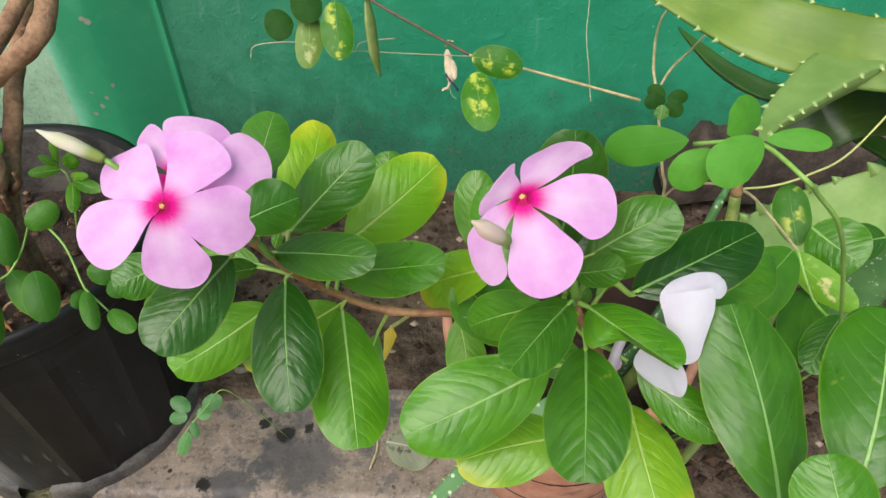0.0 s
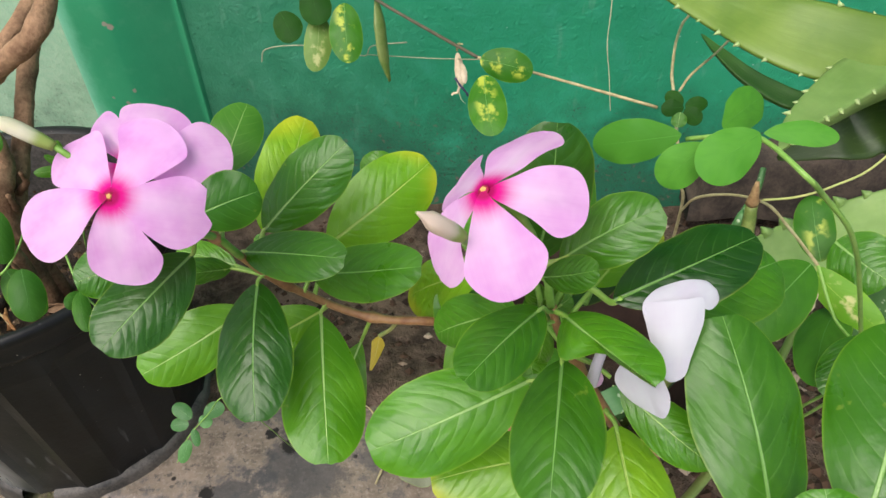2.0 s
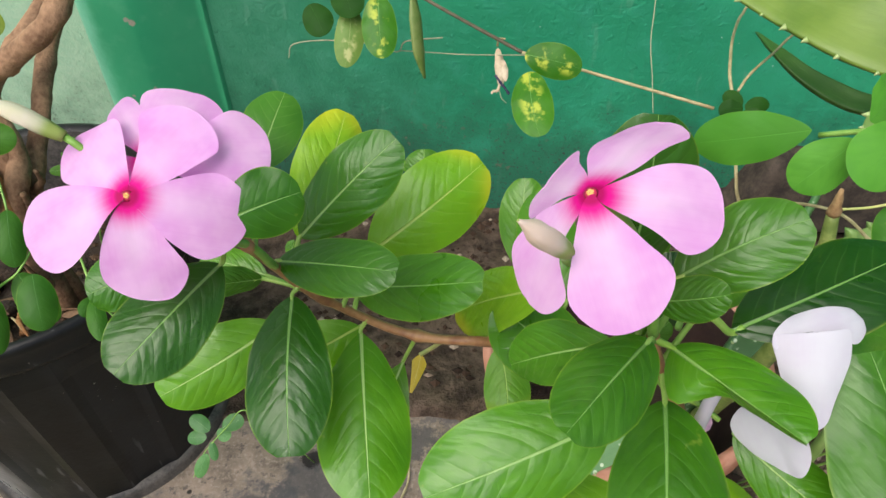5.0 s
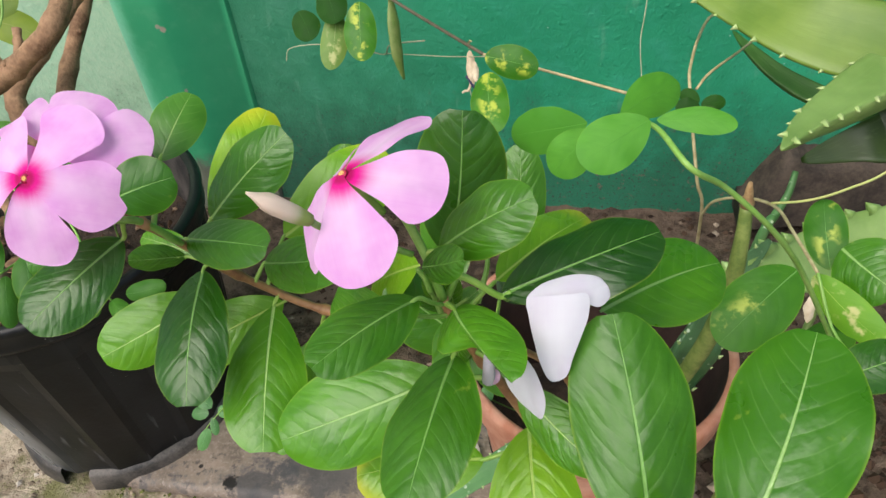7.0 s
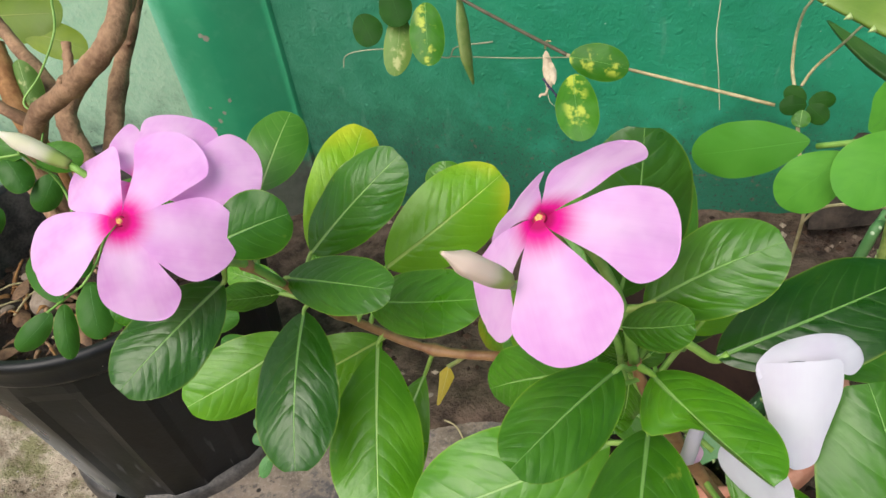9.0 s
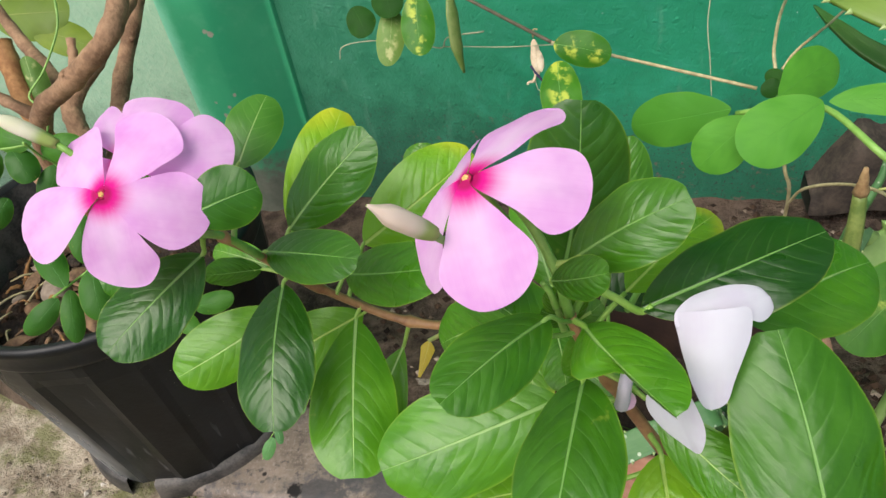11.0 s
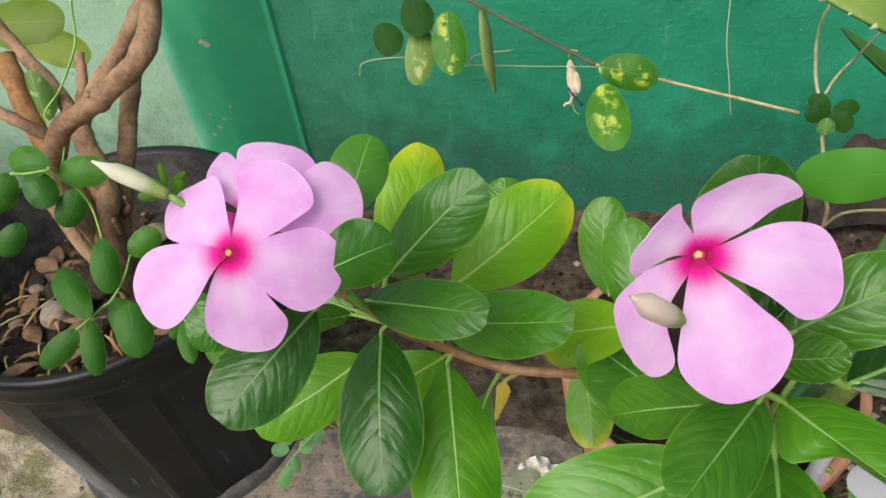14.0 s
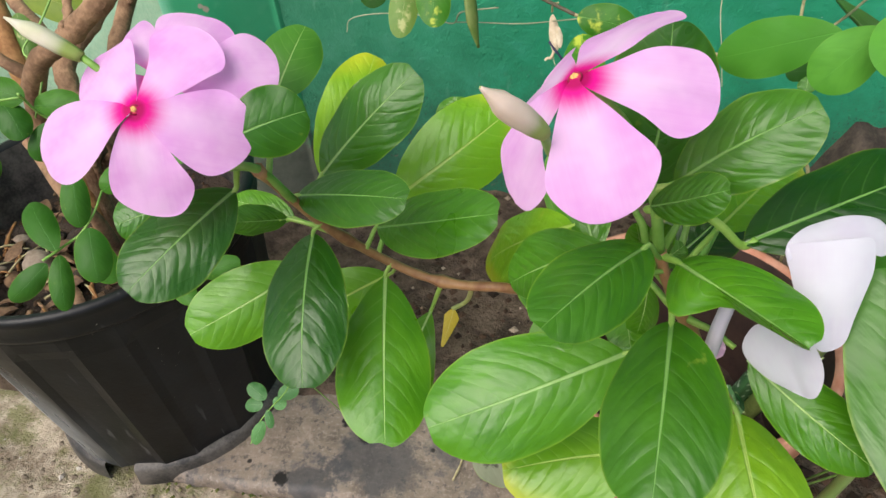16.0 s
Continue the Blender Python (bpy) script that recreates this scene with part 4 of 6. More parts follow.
flower_head(vinca, B, (-0.35, -0.30, 0.86), [
    ((0.587, 0.800, 0.126), (-0.411, 0.161, 0.898), [(-4.0, 5.0), (-8.2, 11.5), (-8.6, 18.0), (-3.5, 24.0), (3.7, 23.2), (9.1, 17.5), (6.1, 10.8), (2.5, 3.8)]),
    ((0.997, -0.066, -0.044), (0.015, -0.381, 0.925), [(-2.9, 4.5), (-6.7, 11.4), (-7.8, 18.9), (-2.5, 22.3), (5.4, 21.7), (9.3, 16.2), (5.4, 9.5), (2.1, 2.4)]),
    ((-0.316, 0.786, -0.531), (-0.745, 0.141, 0.652), [(-1.9, 6.3), (-6.9, 11.0), (-7.5, 16.8), (-2.8, 21.7), (3.2, 20.5), (8.7, 18.3), (5.8, 12.1), (3.4, 5.6)]),
    ((-0.442, -0.253, -0.861), (-0.775, -0.375, 0.508), [(-0.8, 3.9), (-2.4, 11.9), (-8.9, 16.9), (-5.3, 23.0), (3.0, 23.8), (8.9, 18.5), (7.5, 10.7), (3.2, 3.5)]),
    ((0.305, -0.792, -0.528), (-0.072, -0.572, 0.817), [(-1.4, 3.2), (-5.7, 10.3), (-8.9, 17.5), (-3.9, 23.6), (4.0, 24.1), (9.0, 17.8), (6.3, 10.2), (2.5, 2.7)])], 51)


def bud(plant, base, tip, radius, label, material):
    """A furled bud: a spindle with a twisted seam."""
    base, tip = Vector(base), Vector(tip)
    axis = tip - base
    bm = bmesh.new()
    uv = bm.loops.layers.uv.new("UVMap")
    x = axis.normalized().orthogonal().normalized()
    y = axis.normalized().cross(x)
    rings, at = [], {}
    for j in range(15):
        s = j / 14
        r = radius * (0.30 + 0.70 * math.sin(3.1416 * min(1, s * 0.82 + 0.12)) ** 0.9) * (1 - 0.75 * max(0, s - 0.7) / 0.3)
        ring = []
        for k in range(14):
            a = 6.2832 * k / 14
            rr = r * (1 + 0.10 * math.cos(5 * a + 5 * s))
            vert = bm.verts.new(base + axis * s + (x * math.cos(a) + y * math.sin(a)) * rr)
            at[vert] = (k / 14, s)
            ring.append(vert)
        rings.append(ring)
    for a, b in zip(rings, rings[1:]):
        for k in range(14):
            face = bm.faces.new((a[k], a[(k + 1) % 14], b[(k + 1) % 14], b[k]))
            for loop in face.loops:
                loop[uv].uv = at[loop.vert]
    bm.faces.new(rings[0][::-1])
    bm.faces.new(rings[-1])
    return part("bud", bm, material, plant, label)


bud(vinca, (-0.0979, 0.1642, 0.4905), (-0.1132, 0.1639, 0.5009), 0.0022, "closed cream-coloured flower bud", BUD_CREAM)
bud(vinca, (0.0148, 0.1166, 0.5040), (0.0060, 0.1112, 0.5152), 0.0020, "closed pinkish-cream flower bud", BUD)
stem(vinca, [(-0.0692, 0.1591, 0.4631), (-0.085, 0.163, 0.478), (-0.0979, 0.1642, 0.4905)], 0.0010, 0.0009)
stem(vinca, [(0.030, 0.135, 0.478), (0.0205, 0.133, 0.484), (0.0160, 0.126, 0.4930), (0.0150, 0.1195, 0.5000), (0.0148, 0.1166, 0.5040)], 0.0008, 0.0008)

# wilted white flower hanging on a leaf
wilted = part("flower", sweep([(0.0486, 0.1221, 0.4473), (0.0488, 0.1221, 0.4500), (0.0491, 0.1222, 0.4560), (0.0498, 0.1220, 0.4640)], 0.0017, 0.0014), PETAL_WHITE, vinca, "wilted white flower with curled petals")
petal(wilted, (0.0647, 0.1250, 0.4777), (0.048, -0.646, -0.762), (-0.134, -0.760, 0.636), [(-6.3, -0.1), (-6.7, 4.7), (-5.2, 9.4), (-3.5, 14.0), (-1.8, 18.7), (1.7, 20.0), (4.1, 15.8), (5.5, 11.1), (6.6, 6.3), (7.0, 1.3)], 80, cup=0.05, material=PETAL_WHITE, roll=0.35)
petal(wilted, (0.0570, 0.1170, 0.4644), (0.288, -0.777, -0.560), (-0.857, -0.470, 0.212), [(-2.9, 0.7), (-6.9, 4.7), (-6.5, 10.3), (-2.6, 14.4), (2.9, 12.3), (7.8, 8.9), (10.4, 3.6), (5.8, -0.1)], 81, material=PETAL_WHITE)
petal(wilted, (0.0574, 0.1237, 0.4732), (0.916, 0.348, 0.201), (0.000, -0.500, 0.866), [(-2.7, 1.9), (-4.3, 6.0), (-4.2, 10.6), (-3.2, 15.0), (-1.0, 19.0), (3.2, 19.6), (5.0, 15.9), (2.3, 12.3), (-0.2, 8.5), (-0.8, 4.0)], 82, "rolled-back petal edge", 0.06, PETAL_WHITE, 0.25)
part("petal", sheet((0.0508, 0.1238, 0.4500), (0.0487, 0.1208, 0.4472), 0.0034, (0.07, -0.65, 0.75), "point", 0.05, 0.1, 0.05, seed=84), PETAL_LILAC, wilted, "shrivelled lilac petal")
for path, r in [
    ([(0.0342, 0.1319, 0.4685), (0.0331, 0.1318, 0.4731), (0.0314, 0.1318, 0.4765)], 0.0009),
    ([(0.0354, 0.1325, 0.4688), (0.036, 0.1327, 0.4731), (0.0367, 0.133, 0.4763)], 0.0009),
    ([(0.0378, 0.1336, 0.4648), (0.0396, 0.1345, 0.4695), (0.0407, 0.1364, 0.4712)], 0.0009),
    ([(0.0358, 0.1348, 0.4564), (0.0346, 0.134, 0.4632), (0.0342, 0.1323, 0.4689)], 0.0009),
    ([(0.0435, 0.1455, 0.4504), (0.0454, 0.1516, 0.4561), (0.0457, 0.1545, 0.4591)], 0.0009),
    ([(0.0507, 0.1544, 0.4428), (0.0571, 0.1697, 0.442), (0.0597, 0.177, 0.4414)], 0.0009),
]:
    stem(vinca, path, r, r * 0.7)
stem(vinca, [(-0.0125, 0.1869, 0.3946), (-0.0150, 0.2010, 0.3760), (-0.0195, 0.2125, 0.3580), (-0.0245, 0.2095, 0.3567)], 0.0010, 0.0009, STEM_PALE, "petiole", "pale yellow petiole", sides=6)
part("leaf", sheet((-0.0240, 0.2098, 0.3568), (-0.0272, 0.1965, 0.3490), 0.0068, (0.1141, -0.4746, 0.8728), "foot", 0.03, 0.12, seed=41), LEAF["gold"], vinca, "yellowed foot of a leaf")


# ---- trailing vines ----
pea_front = thing("trailing_vine", "trailing vine with bright green rounded leaflets", "vine")
stem(pea_front, [(0.071, 0.164, 0.496), (0.078, 0.157, 0.502), (0.0841, 0.1509, 0.5052), (0.0900, 0.1365, 0.5051), (0.1003, 0.1459, 0.4931), (0.1125, 0.1504, 0.4796), (0.124, 0.1584, 0.4627), (0.134, 0.1655, 0.4454), (0.1527, 0.1787, 0.41), (0.1682, 0.1897, 0.3806), (0.186, 0.2022, 0.347), (0.215, 0.27, 0.20), (0.22, 0.36, -0.01)], 0.0006, 0.0009)
pea_low = thing("trailing_vine", "mottled yellow-green vine leaves beside the clay pot", "vine")
stem(pea_low, [(0.1626, 0.4011, 0.2696), (0.1645, 0.3846, 0.2955), (0.1732, 0.3551, 0.3226), (0.178, 0.3207, 0.3447), (0.1777, 0.2891, 0.3555), (0.1800, 0.2560, 0.3610)], 0.0010, 0.0008, STEM_DRY, label="dry straw-coloured stem")
stem(pea_low, [(0.1800, 0.2560, 0.3610), (0.1848, 0.2350, 0.3480), (0.1934, 0.2180, 0.3400), (0.205, 0.24, 0.28), (0.22, 0.36, 0.0)], 0.0007, 0.0009, label="thin green stem")
part("leaf", sheet((0.1789, 0.2496, 0.3538), (0.1765, 0.2407, 0.3446), 0.0052, (0.1, -0.6, 0.78), "point", 0.1, 0.3, 0.15, seed=61, ragged=0.1), DRY_PETAL, pea_low, "shrivelled beige leaf")
stem(pea_low, [(0.1745, 0.3186, 0.3489), (0.1897, 0.3139, 0.3554), (0.205, 0.3121, 0.3648), (0.2243, 0.3152, 0.3785), (0.26, 0.34, 0.41)], 0.0007, 0.0006, STEM_PALE)
pea_wall = thing("climbing_vine", "thin climbing vine with mottled leaves in front of the wall", "vine")
stem(pea_wall, [(-0.12, 0.52, 0.43), (-0.0886, 0.4936, 0.4045), (-0.05, 0.4673, 0.3924), (-0.0165, 0.4403, 0.3865), (0.0166, 0.4093, 0.3838)], 0.0012, 0.0011, STEM_DARK, label="dark brown vine stem")
stem(pea_wall, [(0.0166, 0.4093, 0.3838), (0.0540, 0.4220, 0.3660), (0.1000, 0.4190, 0.3540), (0.1341, 0.4147, 0.3461)], 0.0009, 0.0011, STEM_DRY, label="dry straw-coloured stem")
stem(pea_wall, [(0.30, 0.75, 0.55), (0.1909, 0.5529, 0.3789), (0.1579, 0.4843, 0.3669), (0.1445, 0.4372, 0.3622), (0.1432, 0.419, 0.3558), (0.1451, 0.4055, 0.3423), (0.1534, 0.393, 0.3039), (0.1626, 0.4011, 0.2696), (0.18, 0.45, 0.12), (0.185, 0.47, 0.0)], 0.0009, 0.0012, STEM_DRY, label="dry straw-coloured stem")
stem(pea_wall, [(0.33, 0.70, 0.45), (0.2241, 0.5341, 0.3601), (0.1875, 0.4756, 0.3582), (0.1573, 0.4344, 0.3595), (0.147, 0.419, 0.3558)], 0.0009, 0.0009, STEM_DRY, label="dry straw-coloured stem")
stem(pea_wall, [(0.15, 0.76, 0.42), (0.1362, 0.6368, 0.3215), (0.1306, 0.5981, 0.2969), (0.1326, 0.5763, 0.2751), (0.1342, 0.5545, 0.2533)], 0.0006, 0.0004, THREAD, "tendril", sides=5)
stem(pea_wall, [(-0.152, 0.506, 0.325), (-0.1479, 0.5084, 0.3344), (-0.1235, 0.5015, 0.3417), (-0.0931, 0.5006, 0.3407), (-0.0692, 0.4963, 0.3364), (-0.0615, 0.4924, 0.3467), (-0.0359, 0.4945, 0.3488)], 0.0004, 0.0006, THREAD, "tendril", sides=5)
stem(pea_wall, [(-0.067, 0.4969, 0.337), (-0.0508, 0.4872, 0.3416), (-0.0184, 0.477, 0.3455), (0.019, 0.422, 0.3753)], 0.0004, 0.0004, THREAD, "tendril", sides=5)
part("pod", sweep([(-0.053, 0.4745, 0.3894), (-0.051, 0.4657, 0.3766), (-0.0488, 0.4577, 0.3575), (-0.0452, 0.4536, 0.3402)], 0.0036, 0.0012, 10, flat=0.45, radii=(0.0022, 0.0052, 0.0050, 0.0010)), POD, pea_wall, "flat green seed pod")
withered = part("withered_bloom", sheet((0.0027, 0.4511, 0.3643), (0.0055, 0.4348, 0.3466), 0.0064, (-0.0661, -0.7419, 0.6673), "pea", 0.06, 0.35, 0.12, seed=4, ragged=0.12), DRY_PETAL, pea_wall, "withered straw-coloured bloom")
part("petal", sheet((0.0057, 0.4457, 0.3595), (0.0085, 0.4354, 0.3495), 0.0050, (-0.099, -0.7076, 0.6997), "point", 0.06, 0.3, 0.2, seed=6, ragged=0.1), DRY_PETAL, withered)
part("petal", sweep([(0.0017, 0.4363, 0.3533), (0.0056, 0.4314, 0.3503), (0.0084, 0.4296, 0.3477), (0.0107, 0.4286, 0.3447)], 0.0010, 0.0011, 6, flat=0.6, wobble=0.3, seed=5), DRY_BLUE, withered, "shrivelled dark blue petal")
part("petal", sweep([(0.0047, 0.4348, 0.3482), (0.0034, 0.4309, 0.3457), (0.0006, 0.43, 0.3455), (-0.0004, 0.4289, 0.3445)], 0.0011, 0.0007, 6, flat=0.6, wobble=0.2, seed=8), DRY_PETAL, withered)
part("filament", sweep([(0.0045, 0.4321, 0.3454), (0.006, 0.4289, 0.3416), (0.0092, 0.4271, 0.3391)], 0.0003, 0.0002, 5), THREAD, withered)
part("stalk", sweep([(0.0066, 0.4330, 0.3800), (0.0030, 0.4480, 0.3720), (0.0024, 0.4523, 0.3651)], 0.0006, 0.0007, 6), STEM_DRY, pea_wall)
pea_pot = thing("trailing_vine", "small round-leaved creeper hanging over the black pot", "vine")
stem(pea_pot, [(-0.2715, 0.3989, 0.2994), (-0.2668, 0.3956, 0.296), (-0.2678, 0.3941, 0.2803), (-0.2758, 0.3932, 0.2509), (-0.2885, 0.4027, 0.2179)], 0.0006, 0.0008, sides=6)
stem(pea_pot, [(-0.2622, 0.2624, 0.3143), (-0.2586, 0.27, 0.3143), (-0.2572, 0.2817, 0.3117), (-0.252, 0.2854, 0.3145), (-0.2486, 0.2977, 0.3194), (-0.248, 0.3103, 0.3252), (-0.2514, 0.3241, 0.3258)], 0.0008, 0.0006, sides=6)
stem(pea_pot, [(-0.2603, 0.3031, 0.3938), (-0.2635, 0.3086, 0.3855), (-0.2654, 0.3136, 0.3766), (-0.2651, 0.3188, 0.3673), (-0.2644, 0.32, 0.3536), (-0.26, 0.3123, 0.3446), (-0.2583, 0.3081, 0.3398)], 0.0008, 0.0006, sides=6)
stem(pea_pot, [(-0.2514, 0.3241, 0.3258), (-0.2285, 0.306, 0.3166), (-0.2157, 0.2875, 0.3017), (-0.21, 0.2811, 0.301), (-0.1987, 0.2742, 0.2914)], 0.0008, 0.0006, sides=6)
stem(pea_pot, [(-0.2873, 0.306, 0.3878), (-0.2786, 0.3071, 0.3871), (-0.2671, 0.3097, 0.3875)], 0.0008, 0.0006, sides=6)
ground_sprig = thing("seedling", "small round-leaved sprig low beside the black pot", "seedling")
stem(ground_sprig, [(-0.15, 0.36, 0.0), (-0.16, 0.33, 0.10), (-0.1723, 0.318, 0.144), (-0.189, 0.3161, 0.1239), (-0.205, 0.308, 0.1074), (-0.212, 0.302, 0.098), (-0.2185, 0.295, 0.084)], 0.0005, 0.0004, sides=6)


# ---- aloe ----
aloe = thing("aloe_plant", "aloe with thick pale green leaves and toothed edges", "aloe")


def aloe_leaf(points, width, thick, up, material, teeth=True, seed=0, label="", sharp=0.62, bite=1.0):
    """A fleshy leaf from tip to base: hollowed above, rounded below, small teeth along both margins."""
    path = smooth_path(points, 8)
    count = len(path) - 1
    bm = bmesh.new()
    uv = bm.loops.layers.uv.new("UVMap")
    rings, at, edges = [], {}, []
    up = Vector(up).normalized()
    for i, p in enumerate(path):
        d = (path[min(i + 1, count)] - path[max(i - 1, 0)]).normalized()
        side = d.cross(up).normalized()
        n = side.cross(d)
        s = i / count
        w = width / 2 * min(1.0, (s + 0.012) / 0.55) ** sharp
        th = thick * min(1.0, (s + 0.012) / 0.5) ** sharp
        ring = []
        for k in range(16):
            a = 6.2832 * k / 16
            c, q = math.cos(a), math.sin(a)
            lift = th * (0.25 * q + 0.30 * c * c if q > 0 else 0.95 * q + 0.30 * c * c)
            vert = bm.verts.new(p + side * (w * c) + n * lift)
            at[vert] = (k / 16, s)
            ring.append(vert)
        rings.append(ring)
        edges.append((p + side * w + n * th * 0.3, side, d, w))
        edges.append((p - side * w + n * th * 0.3, -side, d, w))
    for a, b in zip(rings, rings[1:]):
        for k in range(16):
            face = bm.faces.new((a[k], a[(k + 1) % 16], b[(k + 1) % 16], b[k]))
            for loop in face.loops:
                loop[uv].uv = at[loop.vert]
    bm.faces.new(rings[0][::-1])
    bm.faces.new(rings[-1])
    body = part("leaf", bm, material, aloe, label)
    if teeth:
        rng = random.Random(seed)
        for j in range(4, len(edges), 3):
            p, out, d, w = edges[j]
            size = rng.uniform(0.0013, 0.0030) * min(1.0, width / 0.034) * bite
            cone = bmesh.new()
            bmesh.ops.create_cone(cone, cap_ends=True, segments=6, radius1=size * (0.8 if bite == 1.0 else 1.1), radius2=0.0001, depth=size * 1.5, matrix=(out * 0.8 - d * 0.5).to_track_quat("Z", "Y").to_matrix().to_4x4())
            bmesh.ops.translate(cone, verts=cone.verts, vec=p + out * size * 0.35)
            part("tooth", cone, SPINE if bite == 1.0 else material, body)
    return body


aloe_leaf([(0.0996, 0.5199, 0.4075), (0.1371, 0.4672, 0.408), (0.1705, 0.4364, 0.4027), (0.2003, 0.4085, 0.4007), (0.2507, 0.3919, 0.3946), (0.3099, 0.3868, 0.3855), (0.40, 0.44, 0.30)], 0.046, 0.013, (-0.05, -0.65, 0.75), ALOE, seed=1)
aloe_leaf([(0.1662, 0.3038, 0.3933), (0.1850, 0.3321, 0.3880), (0.2074, 0.3543, 0.3878), (0.239, 0.3817, 0.3888), (0.2892, 0.4156, 0.3861), (0.345, 0.447, 0.375), (0.40, 0.475, 0.345)], 0.034, 0.020, (-0.30, -0.25, 0.90), ALOE_PALE, seed=2, sharp=0.75)
aloe_leaf([(0.1868, 0.5247, 0.3416), (0.1943, 0.4976, 0.3411), (0.2117, 0.4785, 0.3325), (0.2357, 0.4619, 0.3255), (0.2734, 0.4476, 0.3183), (0.40, 0.47, 0.24)], 0.017, 0.007, (0.2, -0.5, 0.8), ALOE_PLAIN, False, 4, "dark green slender leaf")
# Added leaf in shadow colour, filling the shaded gap below the aloe.
aloe_leaf([(0.2100, 0.3900, 0.3250), (0.2330, 0.3850, 0.3400), (0.2500, 0.3880, 0.3430), (0.2800, 0.4000, 0.3450), (0.40, 0.46, 0.30)], 0.032, 0.012, (0.1, -0.6, 0.75), ALOE_SHADE, False, 8, "leaf coloured very dark for the deep shade under the aloe")
aloe_leaf([(0.1562, 0.3219, 0.2813), (0.1885, 0.3384, 0.2782), (0.2255, 0.3561, 0.2755), (0.2642, 0.3735, 0.2721), (0.3235, 0.3898, 0.2784), (0.4000, 0.4600, 0.2100)], 0.048, 0.014, (0.0, -0.7, 0.7), ALOE_LIGHT, seed=5, bite=2.2)
stem(aloe, [(0.40, 0.47, 0.37), (0.41, 0.48, 0.15), (0.42, 0.49, -0.02)], 0.035, 0.03, ALOE_MID, sides=14, label="thick leafy stalk")
stem(aloe, [(0.2295, 0.4427, 0.2774), (0.2252, 0.4318, 0.2667), (0.2163, 0.4197, 0.2556), (0.2074, 0.4076, 0.2446), (0.20, 0.42, 0.10), (0.20, 0.45, -0.02)], 0.0022, 0.0045, ALOE_MID, "shoot", "slender green shoot")
stem(aloe, [(0.1916, 0.2682, 0.3406), (0.1895, 0.2645, 0.3270), (0.1830, 0.2540, 0.2960), (0.1740, 0.2420, 0.2560), (0.178, 0.26, 0.16), (0.185, 0.30, -0.01)], 0.0022, 0.0058, ALOE_PALE, "shoot", "pale green shoot with a dry tip", flat=0.6)
aloe_small = thing("aloe_plant", "young speckled aloe growing in the clay pot", "aloe")
aloe = aloe_small
aloe_leaf([(-0.0241, 0.185, 0.1935), (-0.0065, 0.2008, 0.197), (0.0147, 0.2195, 0.2023), (0.0366, 0.2365, 0.2058), (0.0622, 0.2513, 0.2131), (0.0938, 0.2635, 0.2234), (0.1141, 0.2772, 0.2168), (0.12, 0.33, 0.10)], 0.0165, 0.006, (-0.2, -0.5, 0.85), ALOE_MID, True, 6, "speckled green leaf hanging over the pot")
aloe_leaf([(0.190, 0.345, 0.30), (0.1707, 0.3304, 0.2784), (0.1579, 0.3143, 0.2497), (0.1507, 0.3077, 0.2297), (0.130, 0.31, 0.16), (0.115, 0.33, 0.08)], 0.030, 0.012, (0.3, -0.6, 0.6), ALOE_DARK, True, 7, "dark speckled leaf")
stem(aloe_small, [(0.148, 0.277, 0.3939), (0.1495, 0.2779, 0.38)], 0.0008, 0.0030, DRY_TIP, "leaf", "withered orange-brown leaf tip", wobble=0.2)
stem(aloe_small, [(0.1495, 0.2779, 0.38), (0.1501, 0.2724, 0.36), (0.1497, 0.2696, 0.3286), (0.145, 0.28, 0.26), (0.125, 0.33, 0.08)], 0.0028, 0.0060, ALOE_STUB, "leaf", "cut-back green leaf stub")


stem(aloe_small, [(0.1019, 0.0862, 0.4561), (0.1019, 0.0771, 0.4509), (0.1033, 0.0722, 0.4443)], 0.0008, 0.0022, STEM_DRY, "leaf", "withered brown leaf tip", flat=0.5)
pot_seedling = thing("seedling", "tiny round-leaved seedling inside the clay pot", "seedling")
stem(pot_seedling, [(0.0185, 0.2988, 0.2057), (0.0241, 0.2958, 0.2029), (0.0277, 0.3058, 0.1724), (0.075, 0.345, 0.085)], 0.0005, 0.0006, sides=6)


# ---- woody shrub in the black pot ----
shrub = thing("potted_shrub", "bare woody brown shrub growing in the black pot", "shrub")
stem(shrub, [(-0.33, 0.39, 0.16), (-0.3223, 0.385, 0.2674), (-0.322, 0.4081, 0.3001), (-0.3334, 0.4204, 0.3273), (-0.3625, 0.4549, 0.3405), (-0.4063, 0.4907, 0.3582), (-0.4525, 0.5294, 0.3795)], 0.0085, 0.0045, BARK, "branch", sides=12, knots=0.18, wobble=0.06, seed=0)
stem(shrub, [(-0.335, 0.390, 0.200), (-0.327, 0.374, 0.320), (-0.2948, 0.3585, 0.3757), (-0.2643, 0.3520, 0.3963), (-0.2366, 0.3451, 0.4144), (-0.2150, 0.3460, 0.4300), (-0.2120, 0.3680, 0.4450), (-0.2200, 0.4000, 0.4800)], 0.0068, 0.0052, BARK, "branch", sides=12, knots=0.18, wobble=0.06, seed=1)
stem(shrub, [(-0.328, 0.40, 0.28), (-0.3305, 0.4153, 0.3213), (-0.3362, 0.4309, 0.3391), (-0.3202, 0.4533, 0.3594), (-0.3053, 0.4728, 0.3769), (-0.2942, 0.5113, 0.4006), (-0.28, 0.56, 0.44)], 0.0075, 0.0055, BARK, "branch", sides=12, knots=0.18, wobble=0.06, seed=2)
